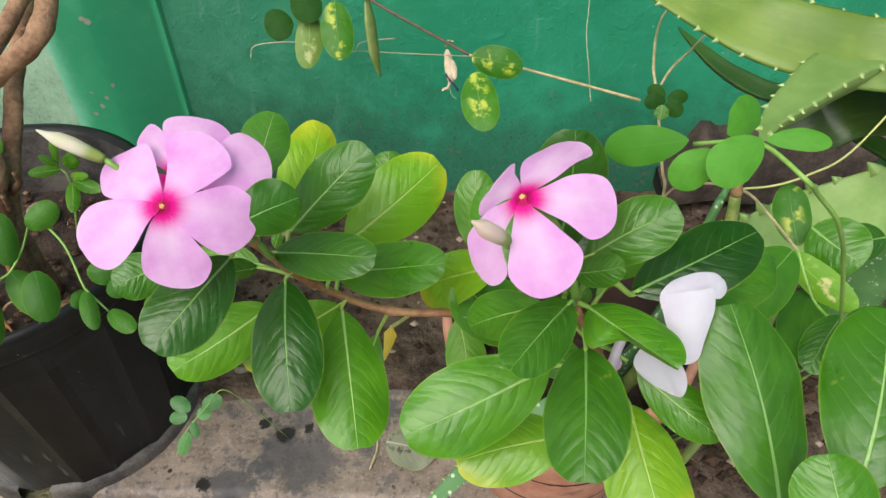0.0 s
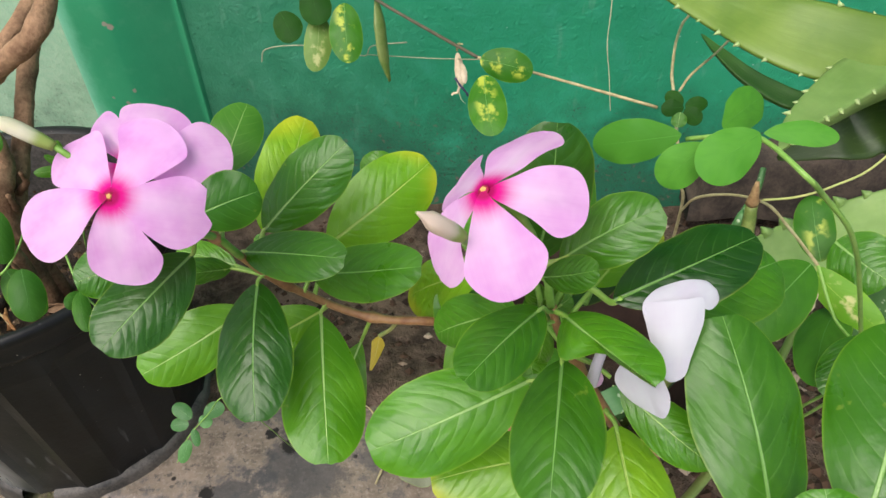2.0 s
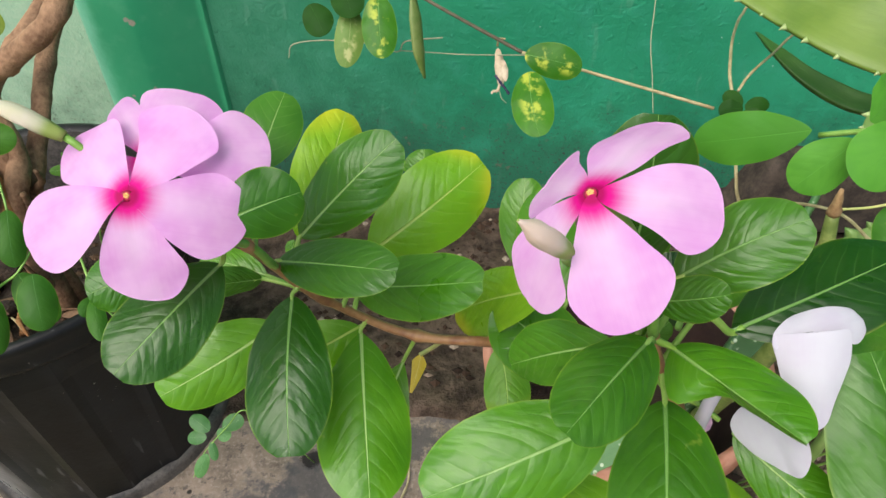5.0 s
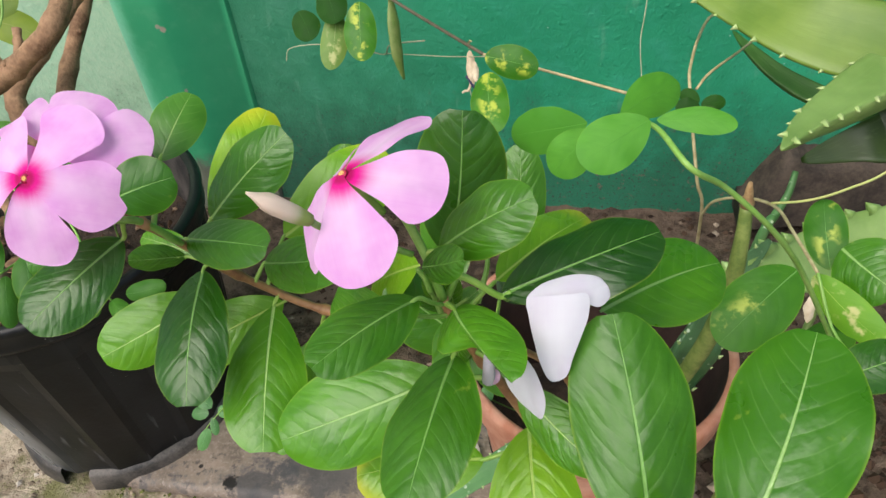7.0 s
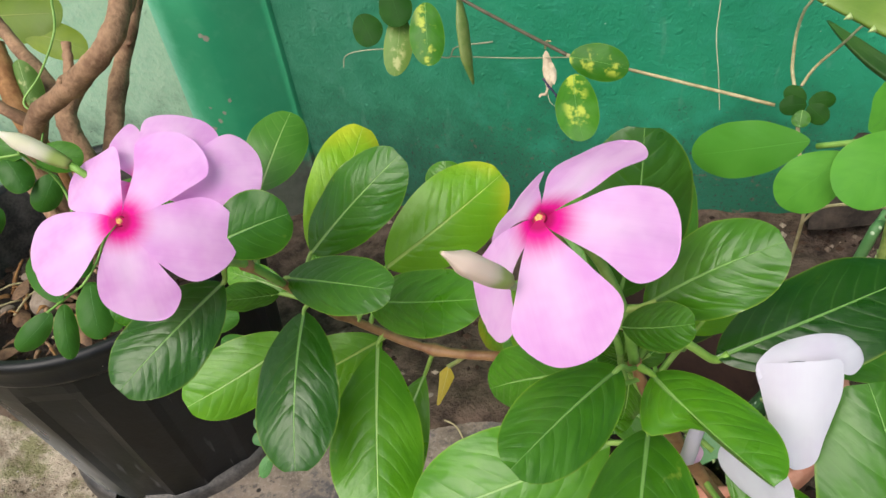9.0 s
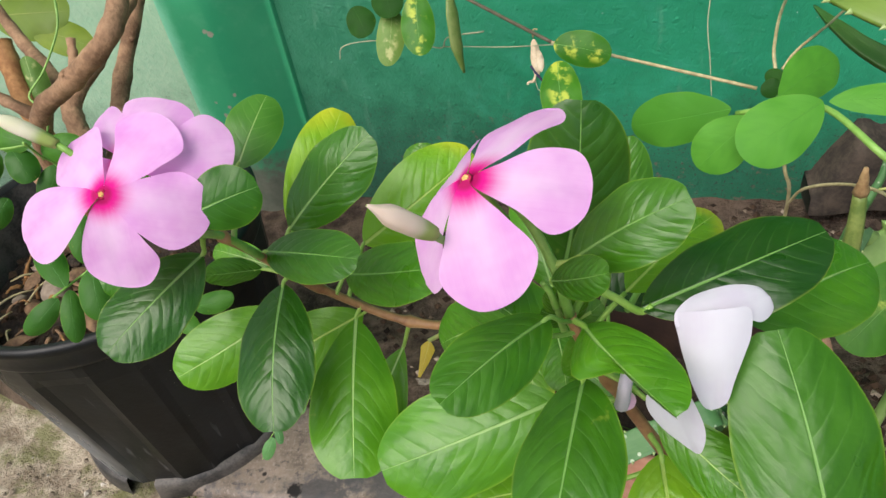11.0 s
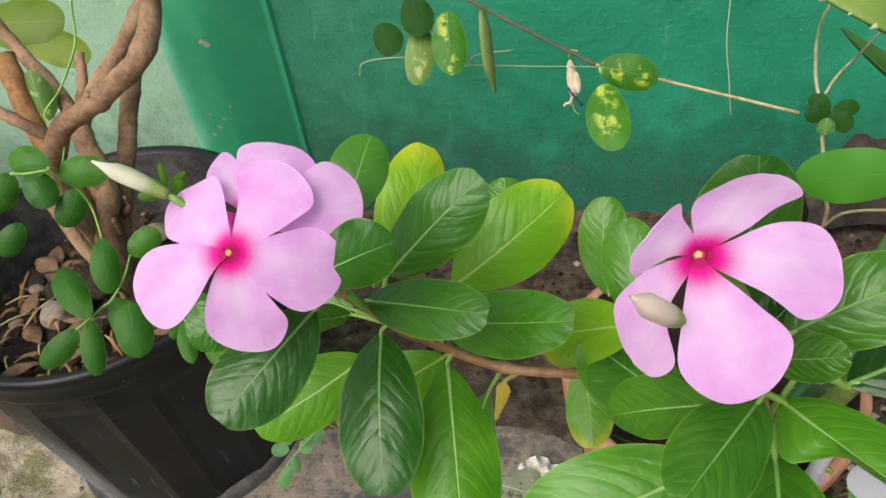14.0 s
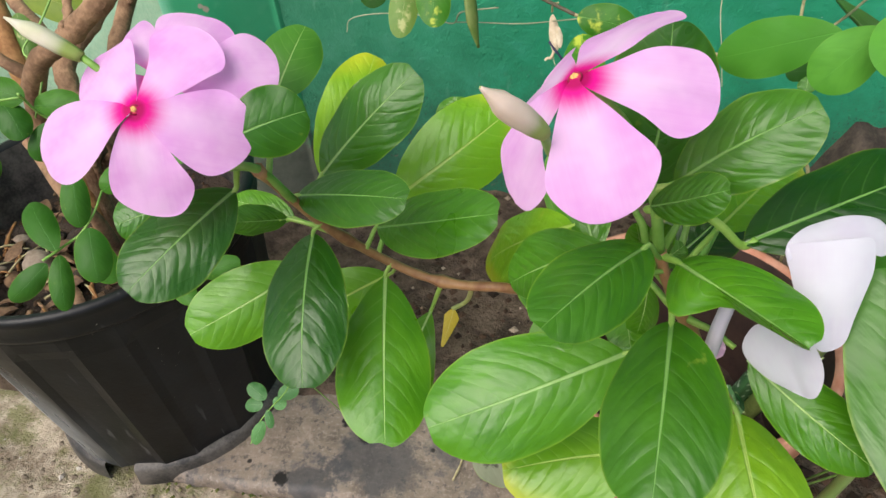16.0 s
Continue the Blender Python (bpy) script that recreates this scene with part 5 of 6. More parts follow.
stem(shrub, [(-0.325, 0.40, 0.16), (-0.3227, 0.3953, 0.2544), (-0.3217, 0.4444, 0.3061), (-0.3253, 0.4817, 0.3316), (-0.3218, 0.5299, 0.3673), (-0.3206, 0.5539, 0.3925), (-0.32, 0.60, 0.45)], 0.0070, 0.0060, BARK, "branch", sides=12, knots=0.18, wobble=0.06, seed=3)
stem(shrub, [(-0.34, 0.385, 0.16), (-0.325, 0.38, 0.2645), (-0.3476, 0.4023, 0.3112), (-0.3714, 0.4265, 0.3418), (-0.3882, 0.4516, 0.3719), (-0.3910, 0.4555, 0.3765)], 0.0065, 0.0075, BARK_ORANGE, "branch", "orange-brown broken branch", sides=12, knots=0.10, wobble=0.06, seed=4)
stem(shrub, [(-0.335, 0.39, 0.18), (-0.31, 0.36, 0.255), (-0.3193, 0.3559, 0.2802), (-0.3452, 0.3759, 0.3121)], 0.0050, 0.0040, BARK, "branch", sides=12, knots=0.18, wobble=0.06, seed=5)
stem(shrub, [(-0.40, 0.41, 0.372), (-0.373, 0.4054, 0.3639), (-0.3507, 0.4005, 0.354), (-0.3388, 0.4041, 0.3406)], 0.0035, 0.0045, BARK, "branch", sides=12, knots=0.18, wobble=0.06, seed=6)
stem(shrub, [(-0.3371, 0.4335, 0.342), (-0.3358, 0.45, 0.3592), (-0.3383, 0.4632, 0.3737)], 0.0040, 0.0030, BARK, "branch", sides=12, knots=0.18, wobble=0.06, seed=7)
stem(shrub, [(-0.285, 0.43, 0.45), (-0.29, 0.4151, 0.4303), (-0.2874, 0.3994, 0.4132), (-0.2959, 0.3801, 0.3945), (-0.3053, 0.3676, 0.3832), (-0.2935, 0.361, 0.3738), (-0.296, 0.3413, 0.3535)], 0.0008, 0.0007, STEM_GREEN, "tendril", sides=6)
stem(shrub, [(-0.320, 0.392, 0.262), (-0.312, 0.385, 0.276), (-0.309, 0.381, 0.290)], 0.0030, 0.0016, BARK, "twig", "broken brown twig", sides=8, knots=0.3, wobble=0.12, seed=30)
stem(shrub, [(-0.318, 0.402, 0.275), (-0.305, 0.398, 0.288), (-0.301, 0.392, 0.301)], 0.0028, 0.0014, BARK, "twig", "broken brown twig", sides=8, knots=0.3, wobble=0.12, seed=31)
stem(shrub, [(-0.345, 0.402, 0.300), (-0.352, 0.394, 0.312), (-0.351, 0.390, 0.326)], 0.0026, 0.0012, BARK, "twig", "broken brown twig", sides=8, knots=0.3, wobble=0.12, seed=32)
stem(shrub, [(-0.255, 0.350, 0.403), (-0.250, 0.343, 0.412)], 0.0026, 0.0016, BARK, "twig", "broken brown twig", sides=8, knots=0.3, wobble=0.12, seed=33)
stem(shrub, [(-0.322, 0.505, 0.350), (-0.314, 0.498, 0.354)], 0.0024, 0.0014, BARK, "twig", "broken brown twig", sides=8, knots=0.3, wobble=0.12, seed=34)
stem(shrub, [(-0.330, 0.372, 0.215), (-0.316, 0.362, 0.232), (-0.311, 0.352, 0.255)], 0.0022, 0.0010, BARK, "twig", "broken brown twig", sides=8, knots=0.3, wobble=0.12, seed=35)


# ---- small things on the ground ----
bm = sheet((-0.054, 0.352, 0.006), (-0.006, 0.340, 0.008), 0.042, (0.0, -0.25, 1), "pea", 0.06, 0.06, 0.10, seed=7)
tagged(finish("fallen_leaf", bm, LEAF_DEAD), "withered grey-green fallen leaf on the slab", "leaf")
tagged(finish("dry_stalk", sweep([(-0.1011, 0.4126, 0.003), (-0.0819, 0.4026, 0.006), (-0.0677, 0.3766, 0.004), (-0.0625, 0.3489, 0.003), (-0.0679, 0.3256, 0.003)], 0.0007, 0.0010, 6, wobble=0.2), STEM_DRY), "thin dry stalk lying on the slab", "stalk")
for k, (x, y, z, size) in enumerate([(-0.0200, 0.3660, 0.005, 0.014), (-0.0060, 0.3600, 0.006, 0.012), (-0.0130, 0.3520, 0.005, 0.010)]):
    bm = sheet((x - size, y - size * 0.4, z - 0.001), (x + size, y + size * 0.5, z + 0.002), size * 1.8, (0.2, -0.4, 1), "strip", 0.2, 0.1, 0.35, seed=20 + k, nu=8, ns=10)
    tagged(finish("paper_scrap", bm, LITTER, smooth=False), "crumpled whitish scrap on the slab", "litter")
leaf(shrub, (-0.5354, 0.6061, 0.3309), (-0.458, 0.6175, 0.3267), 0.052, (0.3, -0.6, 0.7), "olive", 0.05, 0.1, shape="pea")
leaf(shrub, (-0.494, 0.6005, 0.3163), (-0.4338, 0.5954, 0.2983), 0.034, (0.3, -0.6, 0.7), "olive", 0.05, 0.1, shape="pea")
leaf(shrub, (-0.3732, 0.4508, 0.3678), (-0.3610, 0.4280, 0.340), 0.020, (0.3, -0.6, 0.7), "speckledpale", 0.05, 0.3, shape="pea")

# grit and crumbs on the earth in front of the slab
grit = bmesh.new()
rng = random.Random(3)
for k in range(900):
    x, y = rng.uniform(-0.75, 0.35), rng.uniform(0.13, 0.33)
    if y > slab_edge(x) - 0.004 and x > -0.335:
        continue
    s = rng.uniform(0.0012, 0.0042) * (1.6 if rng.random() < 0.06 else 1)
    c = Vector((x, y, -0.014 + rough(x, y, 0.008, 0.005) + s * 0.25))
    vs = [grit.verts.new(c + Vector((s * dx * rng.uniform(0.6, 1.2), s * dy * rng.uniform(0.6, 1.2), s * dz * rng.uniform(0.5, 0.9)))) for dx, dy, dz in ((1, 0, 0), (0, 1, 0), (-1, 0, 0), (0, -1, 0), (0, 0, 1), (0, 0, -1))]
    for i in range(4):
        grit.faces.new((vs[i], vs[(i + 1) % 4], vs[4]))
        grit.faces.new((vs[(i + 1) % 4], vs[i], vs[5]))
tagged(finish("grit", grit, GRIT, smooth=False), "loose grit and crumbs of earth", "grit", kind="stuff")
clods = bmesh.new()
for k in range(1300):
    x, y = (rng.uniform(-0.25, 0.5), rng.uniform(0.45, 0.76)) if k % 3 else (rng.uniform(0.20, 0.45), rng.uniform(0.31, 0.5))
    s = rng.uniform(0.0015, 0.0065) if k % 9 else rng.uniform(0.005, 0.010)
    c = Vector((x, y, 0.004 - 0.040 * min(1, max(0, (y - 0.43) / 0.14)) + rough(x, y, 0.010, 0.006) + s * 0.2))
    vs = [clods.verts.new(c + Vector((s * dx * rng.uniform(0.6, 1.2), s * dy * rng.uniform(0.6, 1.2), s * dz * rng.uniform(0.4, 0.9)))) for dx, dy, dz in ((1, 0, 0), (0, 1, 0), (-1, 0, 0), (0, -1, 0), (0, 0, 1), (0, 0, -1))]
    for i in range(4):
        clods.faces.new((vs[i], vs[(i + 1) % 4], vs[4]))
        clods.faces.new((vs[(i + 1) % 4], vs[i], vs[5]))
tagged(finish("clods", clods, CLOD, smooth=False), "clods and crumbs of dark soil", "soil", kind="stuff")
moss = bmesh.new()
for k in range(700):
    x = rng.uniform(-0.34, 0.30)
    y = slab_edge(x) - abs(rng.gauss(0, 0.022)) - 0.001
    if noise.noise((x * 16, 3, 0)) < -0.15 and k % 4:
        continue
    s = rng.uniform(0.0010, 0.0028)
    c = Vector((x, y, -0.013 + rough(x, y, 0.008, 0.005) + s * 0.3 + 0.006 * max(0, 1 - (slab_edge(x) - y) / 0.010)))
    vs = [moss.verts.new(c + Vector((s * dx * rng.uniform(0.6, 1.3), s * dy * rng.uniform(0.6, 1.3), s * dz * rng.uniform(0.5, 1.1)))) for dx, dy, dz in ((1, 0, 0), (0, 1, 0), (-1, 0, 0), (0, -1, 0), (0, 0, 1), (0, 0, -1))]
    for i in range(4):
        moss.faces.new((vs[i], vs[(i + 1) % 4], vs[4]))
        moss.faces.new((vs[(i + 1) % 4], vs[i], vs[5]))
tagged(finish("moss", moss, MOSS, smooth=False), "dull green moss and crumbs along the slab's edge", "moss", kind="stuff")


# ---- leaves ----
leaf(vinca, (-0.0629, 0.1844, 0.4658), (-0.0586, 0.2089, 0.4762), 0.0169, (0.35, -0.42, 0.84), "fresh", 0.05, 0.12)
leaf(vinca, (-0.0594, 0.1963, 0.4296), (-0.0495, 0.2414, 0.4493), 0.0237, (0.45, -0.44, 0.78), "yellow", 0.05, 0.12)
leaf(vinca, (-0.0564, 0.1895, 0.437), (-0.0263, 0.2034, 0.465), 0.0223, (-0.16, -0.8, 0.57), "mid", 0.06, 0.12)
leaf(vinca, (-0.0399, 0.2065, 0.4144), (-0.0014, 0.2362, 0.4328), 0.0299, (0.23, -0.71, 0.66), "yellow", 0.06, 0.12)
leaf(vinca, (-0.023, 0.2384, 0.418), (-0.0235, 0.2492, 0.4288), 0.0147, (0.07, -0.7, 0.71), "light", 0.05, 0.12)
leaf(vinca, (-0.0607, 0.1521, 0.4759), (-0.0428, 0.1607, 0.4789), 0.0169, (0.3, -0.81, 0.51), "small", 0.05, 0.12)
leaf(vinca, (-0.0604, 0.178, 0.4383), (-0.0219, 0.1613, 0.4526), 0.0174, (-0.46, -0.38, 0.8), "dark", 0.05, 0.12)
leaf(vinca, (-0.043, 0.1922, 0.4142), (0.0004, 0.1684, 0.4428), 0.0206, (-0.65, -0.42, 0.63), "dark", 0.07, 0.12)
leaf(vinca, (0.0208, 0.1763, 0.4332), (-0.0102, 0.2097, 0.3822), 0.0225, (-0.89, -0.3, 0.34), "lime", 0.05, 0.12)
leaf(vinca, (-0.0578, 0.1774, 0.4248), (-0.0517, 0.1332, 0.4062), 0.0255, (0.05, -0.38, 0.92), "dark", 0.07, 0.12)
leaf(vinca, (-0.0405, 0.1856, 0.3991), (-0.0309, 0.132, 0.3837), 0.0296, (0.21, -0.24, 0.95), "light", 0.07, 0.12, "wedge")
leaf(vinca, (-0.0277, 0.1909, 0.377), (-0.0400, 0.150, 0.352), 0.0215, (-0.04, -0.31, 0.95), "light", 0.05, 0.12, "wedge")
leaf(vinca, (-0.0677, 0.1604, 0.4545), (-0.0879, 0.1306, 0.4446), 0.0228, (0.26, -0.46, 0.85), "dark", 0.06, 0.12)
leaf(vinca, (-0.0957, 0.1727, 0.4372), (-0.113, 0.1641, 0.4356), 0.0164, (0.28, -0.69, 0.67), "mid", 0.05, 0.12)
leaf(vinca, (-0.0692, 0.1877, 0.3984), (-0.1053, 0.163, 0.3878), 0.0253, (0.3, -0.71, 0.64), "light", 0.05, 0.12)
leaf(vinca, (-0.0440, 0.2000, 0.3845), (-0.084, 0.178, 0.372), 0.0245, (0.26, -0.58, 0.77), "lime", 0.08, 0.12)
leaf(vinca, (-0.0708, 0.1887, 0.4193), (-0.0873, 0.1792, 0.4251), 0.0112, (0.59, -0.79, 0.15), "dark", 0.05, 0.12)
leaf(vinca, (-0.0722, 0.196, 0.413), (-0.0972, 0.2023, 0.4148), 0.0119, (0.04, -0.57, 0.82), "light", 0.05, 0.12)
leaf(vinca, (0.0204, 0.2713, 0.341), (0.0176, 0.3029, 0.3752), 0.0237, (-0.1, -0.73, 0.67), "light", 0.04, 0.12)
leaf(vinca, (0.0348, 0.1575, 0.4560), (0.0385, 0.1710, 0.4958), 0.0250, (0.10, -0.88, 0.40), "dark", 0.05, 0.12)
leaf(vinca, (0.0371, 0.1305, 0.484), (0.0587, 0.132, 0.4997), 0.0164, (-0.45, -0.58, 0.68), "dark", 0.05, 0.12)
leaf(vinca, (0.0513, 0.1294, 0.4711), (0.0881, 0.1449, 0.48), 0.0209, (-0.19, -0.31, 0.93), "deep", 0.06, 0.12)
leaf(vinca, (0.0762, 0.1425, 0.4532), (0.1121, 0.1731, 0.4437), 0.0262, (0.20, -0.35, 0.90), "mid", 0.06, 0.12)
leaf(vinca, (0.0265, 0.1186, 0.4792), (0.0075, 0.1293, 0.4573), 0.0137, (-0.69, -0.68, 0.27), "mid", 0.05, 0.12)
leaf(vinca, (0.0335, 0.122, 0.4769), (0.0156, 0.0975, 0.4808), 0.0156, (0.28, -0.05, 0.96), "dark", 0.06, 0.12)
leaf(vinca, (0.0401, 0.1283, 0.4671), (0.0562, 0.1004, 0.477), 0.0170, (-0.53, -0.01, 0.85), "mid", 0.08, 0.22, tuck=(0.30, 0.46))
leaf(vinca, (0.0322, 0.1571, 0.4291), (0.0355, 0.1404, 0.4256), 0.0123, (-0.05, -0.21, 0.98), "light", 0.05, 0.12)
leaf(vinca, (0.0347, 0.136, 0.4287), (-0.0123, 0.118, 0.4164), 0.0286, (0.02, -0.6, 0.8), "mid", 0.05, 0.12)
leaf(vinca, (0.0403, 0.1235, 0.4558), (0.0348, 0.0838, 0.4529), 0.0231, (-0.23, -0.04, 0.97), "dark", 0.06, 0.12)
leaf(vinca, (0.0457, 0.1305, 0.3949), (0.0047, 0.1241, 0.3885), 0.0251, (-0.1, -0.33, 0.94), "lime", 0.05, 0.12)
leaf(vinca, (0.0589, 0.1258, 0.4232), (0.0666, 0.086, 0.4072), 0.0264, (-0.03, -0.38, 0.93), "lime", 0.05, 0.12)
leaf(vinca, (0.0875, 0.0830, 0.4390), (0.0773, 0.1255, 0.4715), 0.0272, (0.04, -0.62, 0.78), "dark", 0.05, 0.14)
leaf(vinca, (0.1034, 0.0827, 0.4481), (0.1227, 0.1276, 0.467), 0.0293, (-0.29, -0.26, 0.92), "mid", 0.05, 0.12)
leaf(vinca, (0.0915, 0.0636, 0.4541), (0.0895, 0.084, 0.4663), 0.0196, (-0.21, -0.52, 0.83), "mid", 0.05, 0.12)
leaf(vinca, (0.0560, 0.1215, 0.4470), (0.0780, 0.1040, 0.4390), 0.0135, (0.06, -0.78, 0.62), "light", 0.05, 0.12)
leaf(vinca, (0.0386, 0.1809, 0.3856), (0.0049, 0.19, 0.4097), 0.0280, (0.31, -0.66, 0.68), "mid", 0.05, 0.12)
leaf(vinca, (0.009, 0.2651, 0.2971), (0.0144, 0.2312, 0.2747), 0.0236, (-0.07, -0.56, 0.83), "lime", 0.05, 0.12)
leaf(vinca, (0.0287, 0.1996, 0.4001), (0.0186, 0.233, 0.4229), 0.0217, (-0.19, -0.59, 0.78), "mid", 0.05, 0.12)
leaf(vinca, (0.0490, 0.1410, 0.4640), (0.0728, 0.1765, 0.4566), 0.0165, (0.10, -0.45, 0.88), "lime", 0.05, 0.12)
leaf(vinca, (0.0541, 0.1956, 0.422), (0.051, 0.2174, 0.4529), 0.0176, (0.05, -0.81, 0.58), "mid", 0.05, 0.12)
leaf(vinca, (0.0335, 0.1283, 0.4807), (0.0446, 0.1209, 0.4910), 0.0089, (-0.74, -0.5, 0.44), "dark", 0.05, 0.12)
leaf(vinca, (0.036, 0.1394, 0.456), (0.0325, 0.1369, 0.4691), 0.0058, (0.35, -0.93, -0.08), "light", 0.05, 0.12)
leaf(vinca, (0.0379, 0.1397, 0.4558), (0.0381, 0.1378, 0.4685), 0.0058, (-0.13, -0.98, -0.14), "light", 0.05, 0.12)
leaf(vinca, (0.0367, 0.1391, 0.4554), (0.0303, 0.1366, 0.4619), 0.0058, (0.66, -0.63, 0.4), "mid", 0.05, 0.12)
leaf(vinca, (0.0386, 0.1407, 0.4536), (0.044, 0.1433, 0.4578), 0.0058, (-0.19, -0.7, 0.69), "light", 0.05, 0.12)
leaf(vinca, (0.0379, 0.1438, 0.4453), (0.0369, 0.1444, 0.4243), 0.0073, (-0.15, -0.99, -0.02), "light", 0.05, 0.12)
leaf(vinca, (0.0334, 0.1865, 0.3799), (0.0559, 0.1732, 0.3747), 0.0182, (-0.13, -0.54, 0.83), "mid", 0.05, 0.12)
leaf(vinca, (-0.0731, 0.2198, 0.3988), (-0.0711, 0.2245, 0.4033), 0.0051, (0.2, -0.72, 0.66), "light", 0.05, 0.12)
leaf(vinca, (0.0465, 0.1769, 0.4182), (0.0650, 0.1900, 0.4320), 0.0220, (0.1, -0.7, 0.7), "deep", 0.05, 0.12)
stem(vinca, [(0.0491, 0.1318, 0.4369), (0.0470, 0.1560, 0.4260), (0.0465, 0.1769, 0.4182)], 0.0008, 0.0006, STEM_LIME, "petiole", sides=6)
stem(vinca, [(0.0400, 0.1305, 0.4580), (0.0440, 0.1350, 0.4620), (0.0490, 0.1410, 0.4640)], 0.0008, 0.0006, STEM_LIME, "petiole", sides=6)
leaf(pea_front, (0.0702, 0.1662, 0.4958), (0.0505, 0.1796, 0.4824), 0.0124, (-0.67, -0.68, 0.3), "bright", 0.04, 0.08, shape="leaflet")
leaf(pea_front, (0.071, 0.1496, 0.5047), (0.062, 0.1489, 0.4933), 0.0103, (-0.36, -0.87, 0.33), "bright", 0.04, 0.08, shape="leaflet")
leaf(pea_front, (0.0772, 0.1593, 0.5028), (0.0923, 0.177, 0.5008), 0.0106, (0.58, -0.41, 0.7), "bright", 0.04, 0.08, shape="leaflet")
leaf(pea_front, (0.0826, 0.1501, 0.5076), (0.068, 0.1416, 0.5018), 0.0123, (0.1, -0.67, 0.73), "bright", 0.04, 0.08, shape="leaflet")
leaf(pea_front, (0.0843, 0.1521, 0.5062), (0.1012, 0.1508, 0.5062), 0.0063, (-0.05, -0.6, 0.8), "bright", 0.04, 0.08, shape="leaflet")
leaf(pea_low, (0.1598, 0.2304, 0.387), (0.1293, 0.2032, 0.3708), 0.0267, (-0.04, -0.48, 0.88), "speckled", 0.05, 0.1, shape="pea")
leaf(pea_low, (0.1833, 0.2655, 0.35), (0.2093, 0.234, 0.3406), 0.0172, (-0.54, -0.62, 0.58), "speckledyellow", 0.05, 0.1, shape="pea")
leaf(pea_low, (0.1987, 0.2838, 0.3365), (0.1975, 0.3154, 0.3553), 0.0202, (-0.36, -0.49, 0.8), "speckled", 0.05, 0.1, shape="pea")
leaf(pea_low, (0.1956, 0.2759, 0.3582), (0.2127, 0.25, 0.3567), 0.0329, (-0.58, -0.43, 0.69), "mid", 0.05, 0.1, shape="pea")
leaf(pea_low, (0.2043, 0.2613, 0.3259), (0.1605, 0.1925, 0.3522), 0.0230, (-0.36, -0.27, 0.89), "poolgreen", 0.05, 0.1, shape="pea")
leaf(pea_low, (0.1843, 0.2114, 0.3627), (0.1635, 0.1871, 0.3525), 0.0180, (-0.2, -0.22, 0.95), "dark", 0.05, 0.1, shape="pea")
leaf(pea_low, (0.1651, 0.1838, 0.3775), (0.1912, 0.1922, 0.3859), 0.0190, (-0.14, -0.46, 0.88), "dark", 0.05, 0.1, shape="pea")
leaf(pea_low, (0.2356, 0.2732, 0.3538), (0.2122, 0.2689, 0.3495), 0.0210, (-0.03, -0.61, 0.79), "dark", 0.05, 0.1, shape="pea")
leaf(pea_wall, (0.0182, 0.4059, 0.3845), (0.0504, 0.4004, 0.3789), 0.0200, (-0.06, -0.86, 0.5), "flecked", 0.05, 0.1, shape="pea")
leaf(pea_wall, (0.0207, 0.3989, 0.3774), (0.0272, 0.3633, 0.3577), 0.0233, (-0.14, -0.5, 0.86), "flecked", 0.05, 0.1, shape="pea")
leaf(pea_wall, (-0.0761, 0.4772, 0.3868), (-0.0713, 0.4478, 0.3574), 0.0230, (0.11, -0.69, 0.71), "flecked", 0.05, 0.1, shape="pea")
leaf(pea_wall, (-0.0954, 0.4818, 0.3769), (-0.0978, 0.4526, 0.3477), 0.0194, (0.2, -0.7, 0.68), "speckledpale", 0.05, 0.1, shape="pea")
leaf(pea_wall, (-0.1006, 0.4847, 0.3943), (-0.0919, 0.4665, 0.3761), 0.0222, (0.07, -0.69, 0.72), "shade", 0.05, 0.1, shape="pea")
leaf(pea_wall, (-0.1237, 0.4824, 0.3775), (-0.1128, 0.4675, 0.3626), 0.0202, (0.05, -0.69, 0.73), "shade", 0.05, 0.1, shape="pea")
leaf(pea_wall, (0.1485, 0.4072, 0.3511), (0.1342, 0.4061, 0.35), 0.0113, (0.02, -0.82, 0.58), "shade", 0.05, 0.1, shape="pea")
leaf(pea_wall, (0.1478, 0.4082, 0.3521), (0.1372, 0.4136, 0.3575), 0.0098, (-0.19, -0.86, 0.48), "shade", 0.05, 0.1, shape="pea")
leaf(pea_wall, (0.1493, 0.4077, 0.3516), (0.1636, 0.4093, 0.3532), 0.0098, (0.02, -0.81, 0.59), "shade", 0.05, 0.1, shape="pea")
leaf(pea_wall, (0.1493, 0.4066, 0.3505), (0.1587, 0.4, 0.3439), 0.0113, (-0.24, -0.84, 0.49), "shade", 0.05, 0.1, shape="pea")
leaf(pea_wall, (0.1463, 0.405, 0.3489), (0.1448, 0.3981, 0.342), 0.0098, (-0.26, -0.65, 0.71), "mid", 0.05, 0.1, shape="pea")
leaf(pea_pot, (-0.2586, 0.2702, 0.3145), (-0.2883, 0.2995, 0.3235), 0.0169, (0.16, -0.14, 0.98), "poolgreen", 0.12, 0.2, shape="pea")
leaf(pea_pot, (-0.2574, 0.2911, 0.3081), (-0.2365, 0.2751, 0.2867), 0.0187, (0.42, -0.48, 0.77), "poolgreen", 0.12, 0.2, shape="pea")
leaf(pea_pot, (-0.2793, 0.278, 0.2954), (-0.2993, 0.2603, 0.2808), 0.0150, (0.35, -0.8, 0.49), "poolgreen", 0.12, 0.2, shape="pea")
leaf(pea_pot, (-0.272, 0.2825, 0.2986), (-0.2669, 0.2607, 0.2745), 0.0135, (0.56, -0.55, 0.62), "poolgreen", 0.12, 0.2, shape="pea")
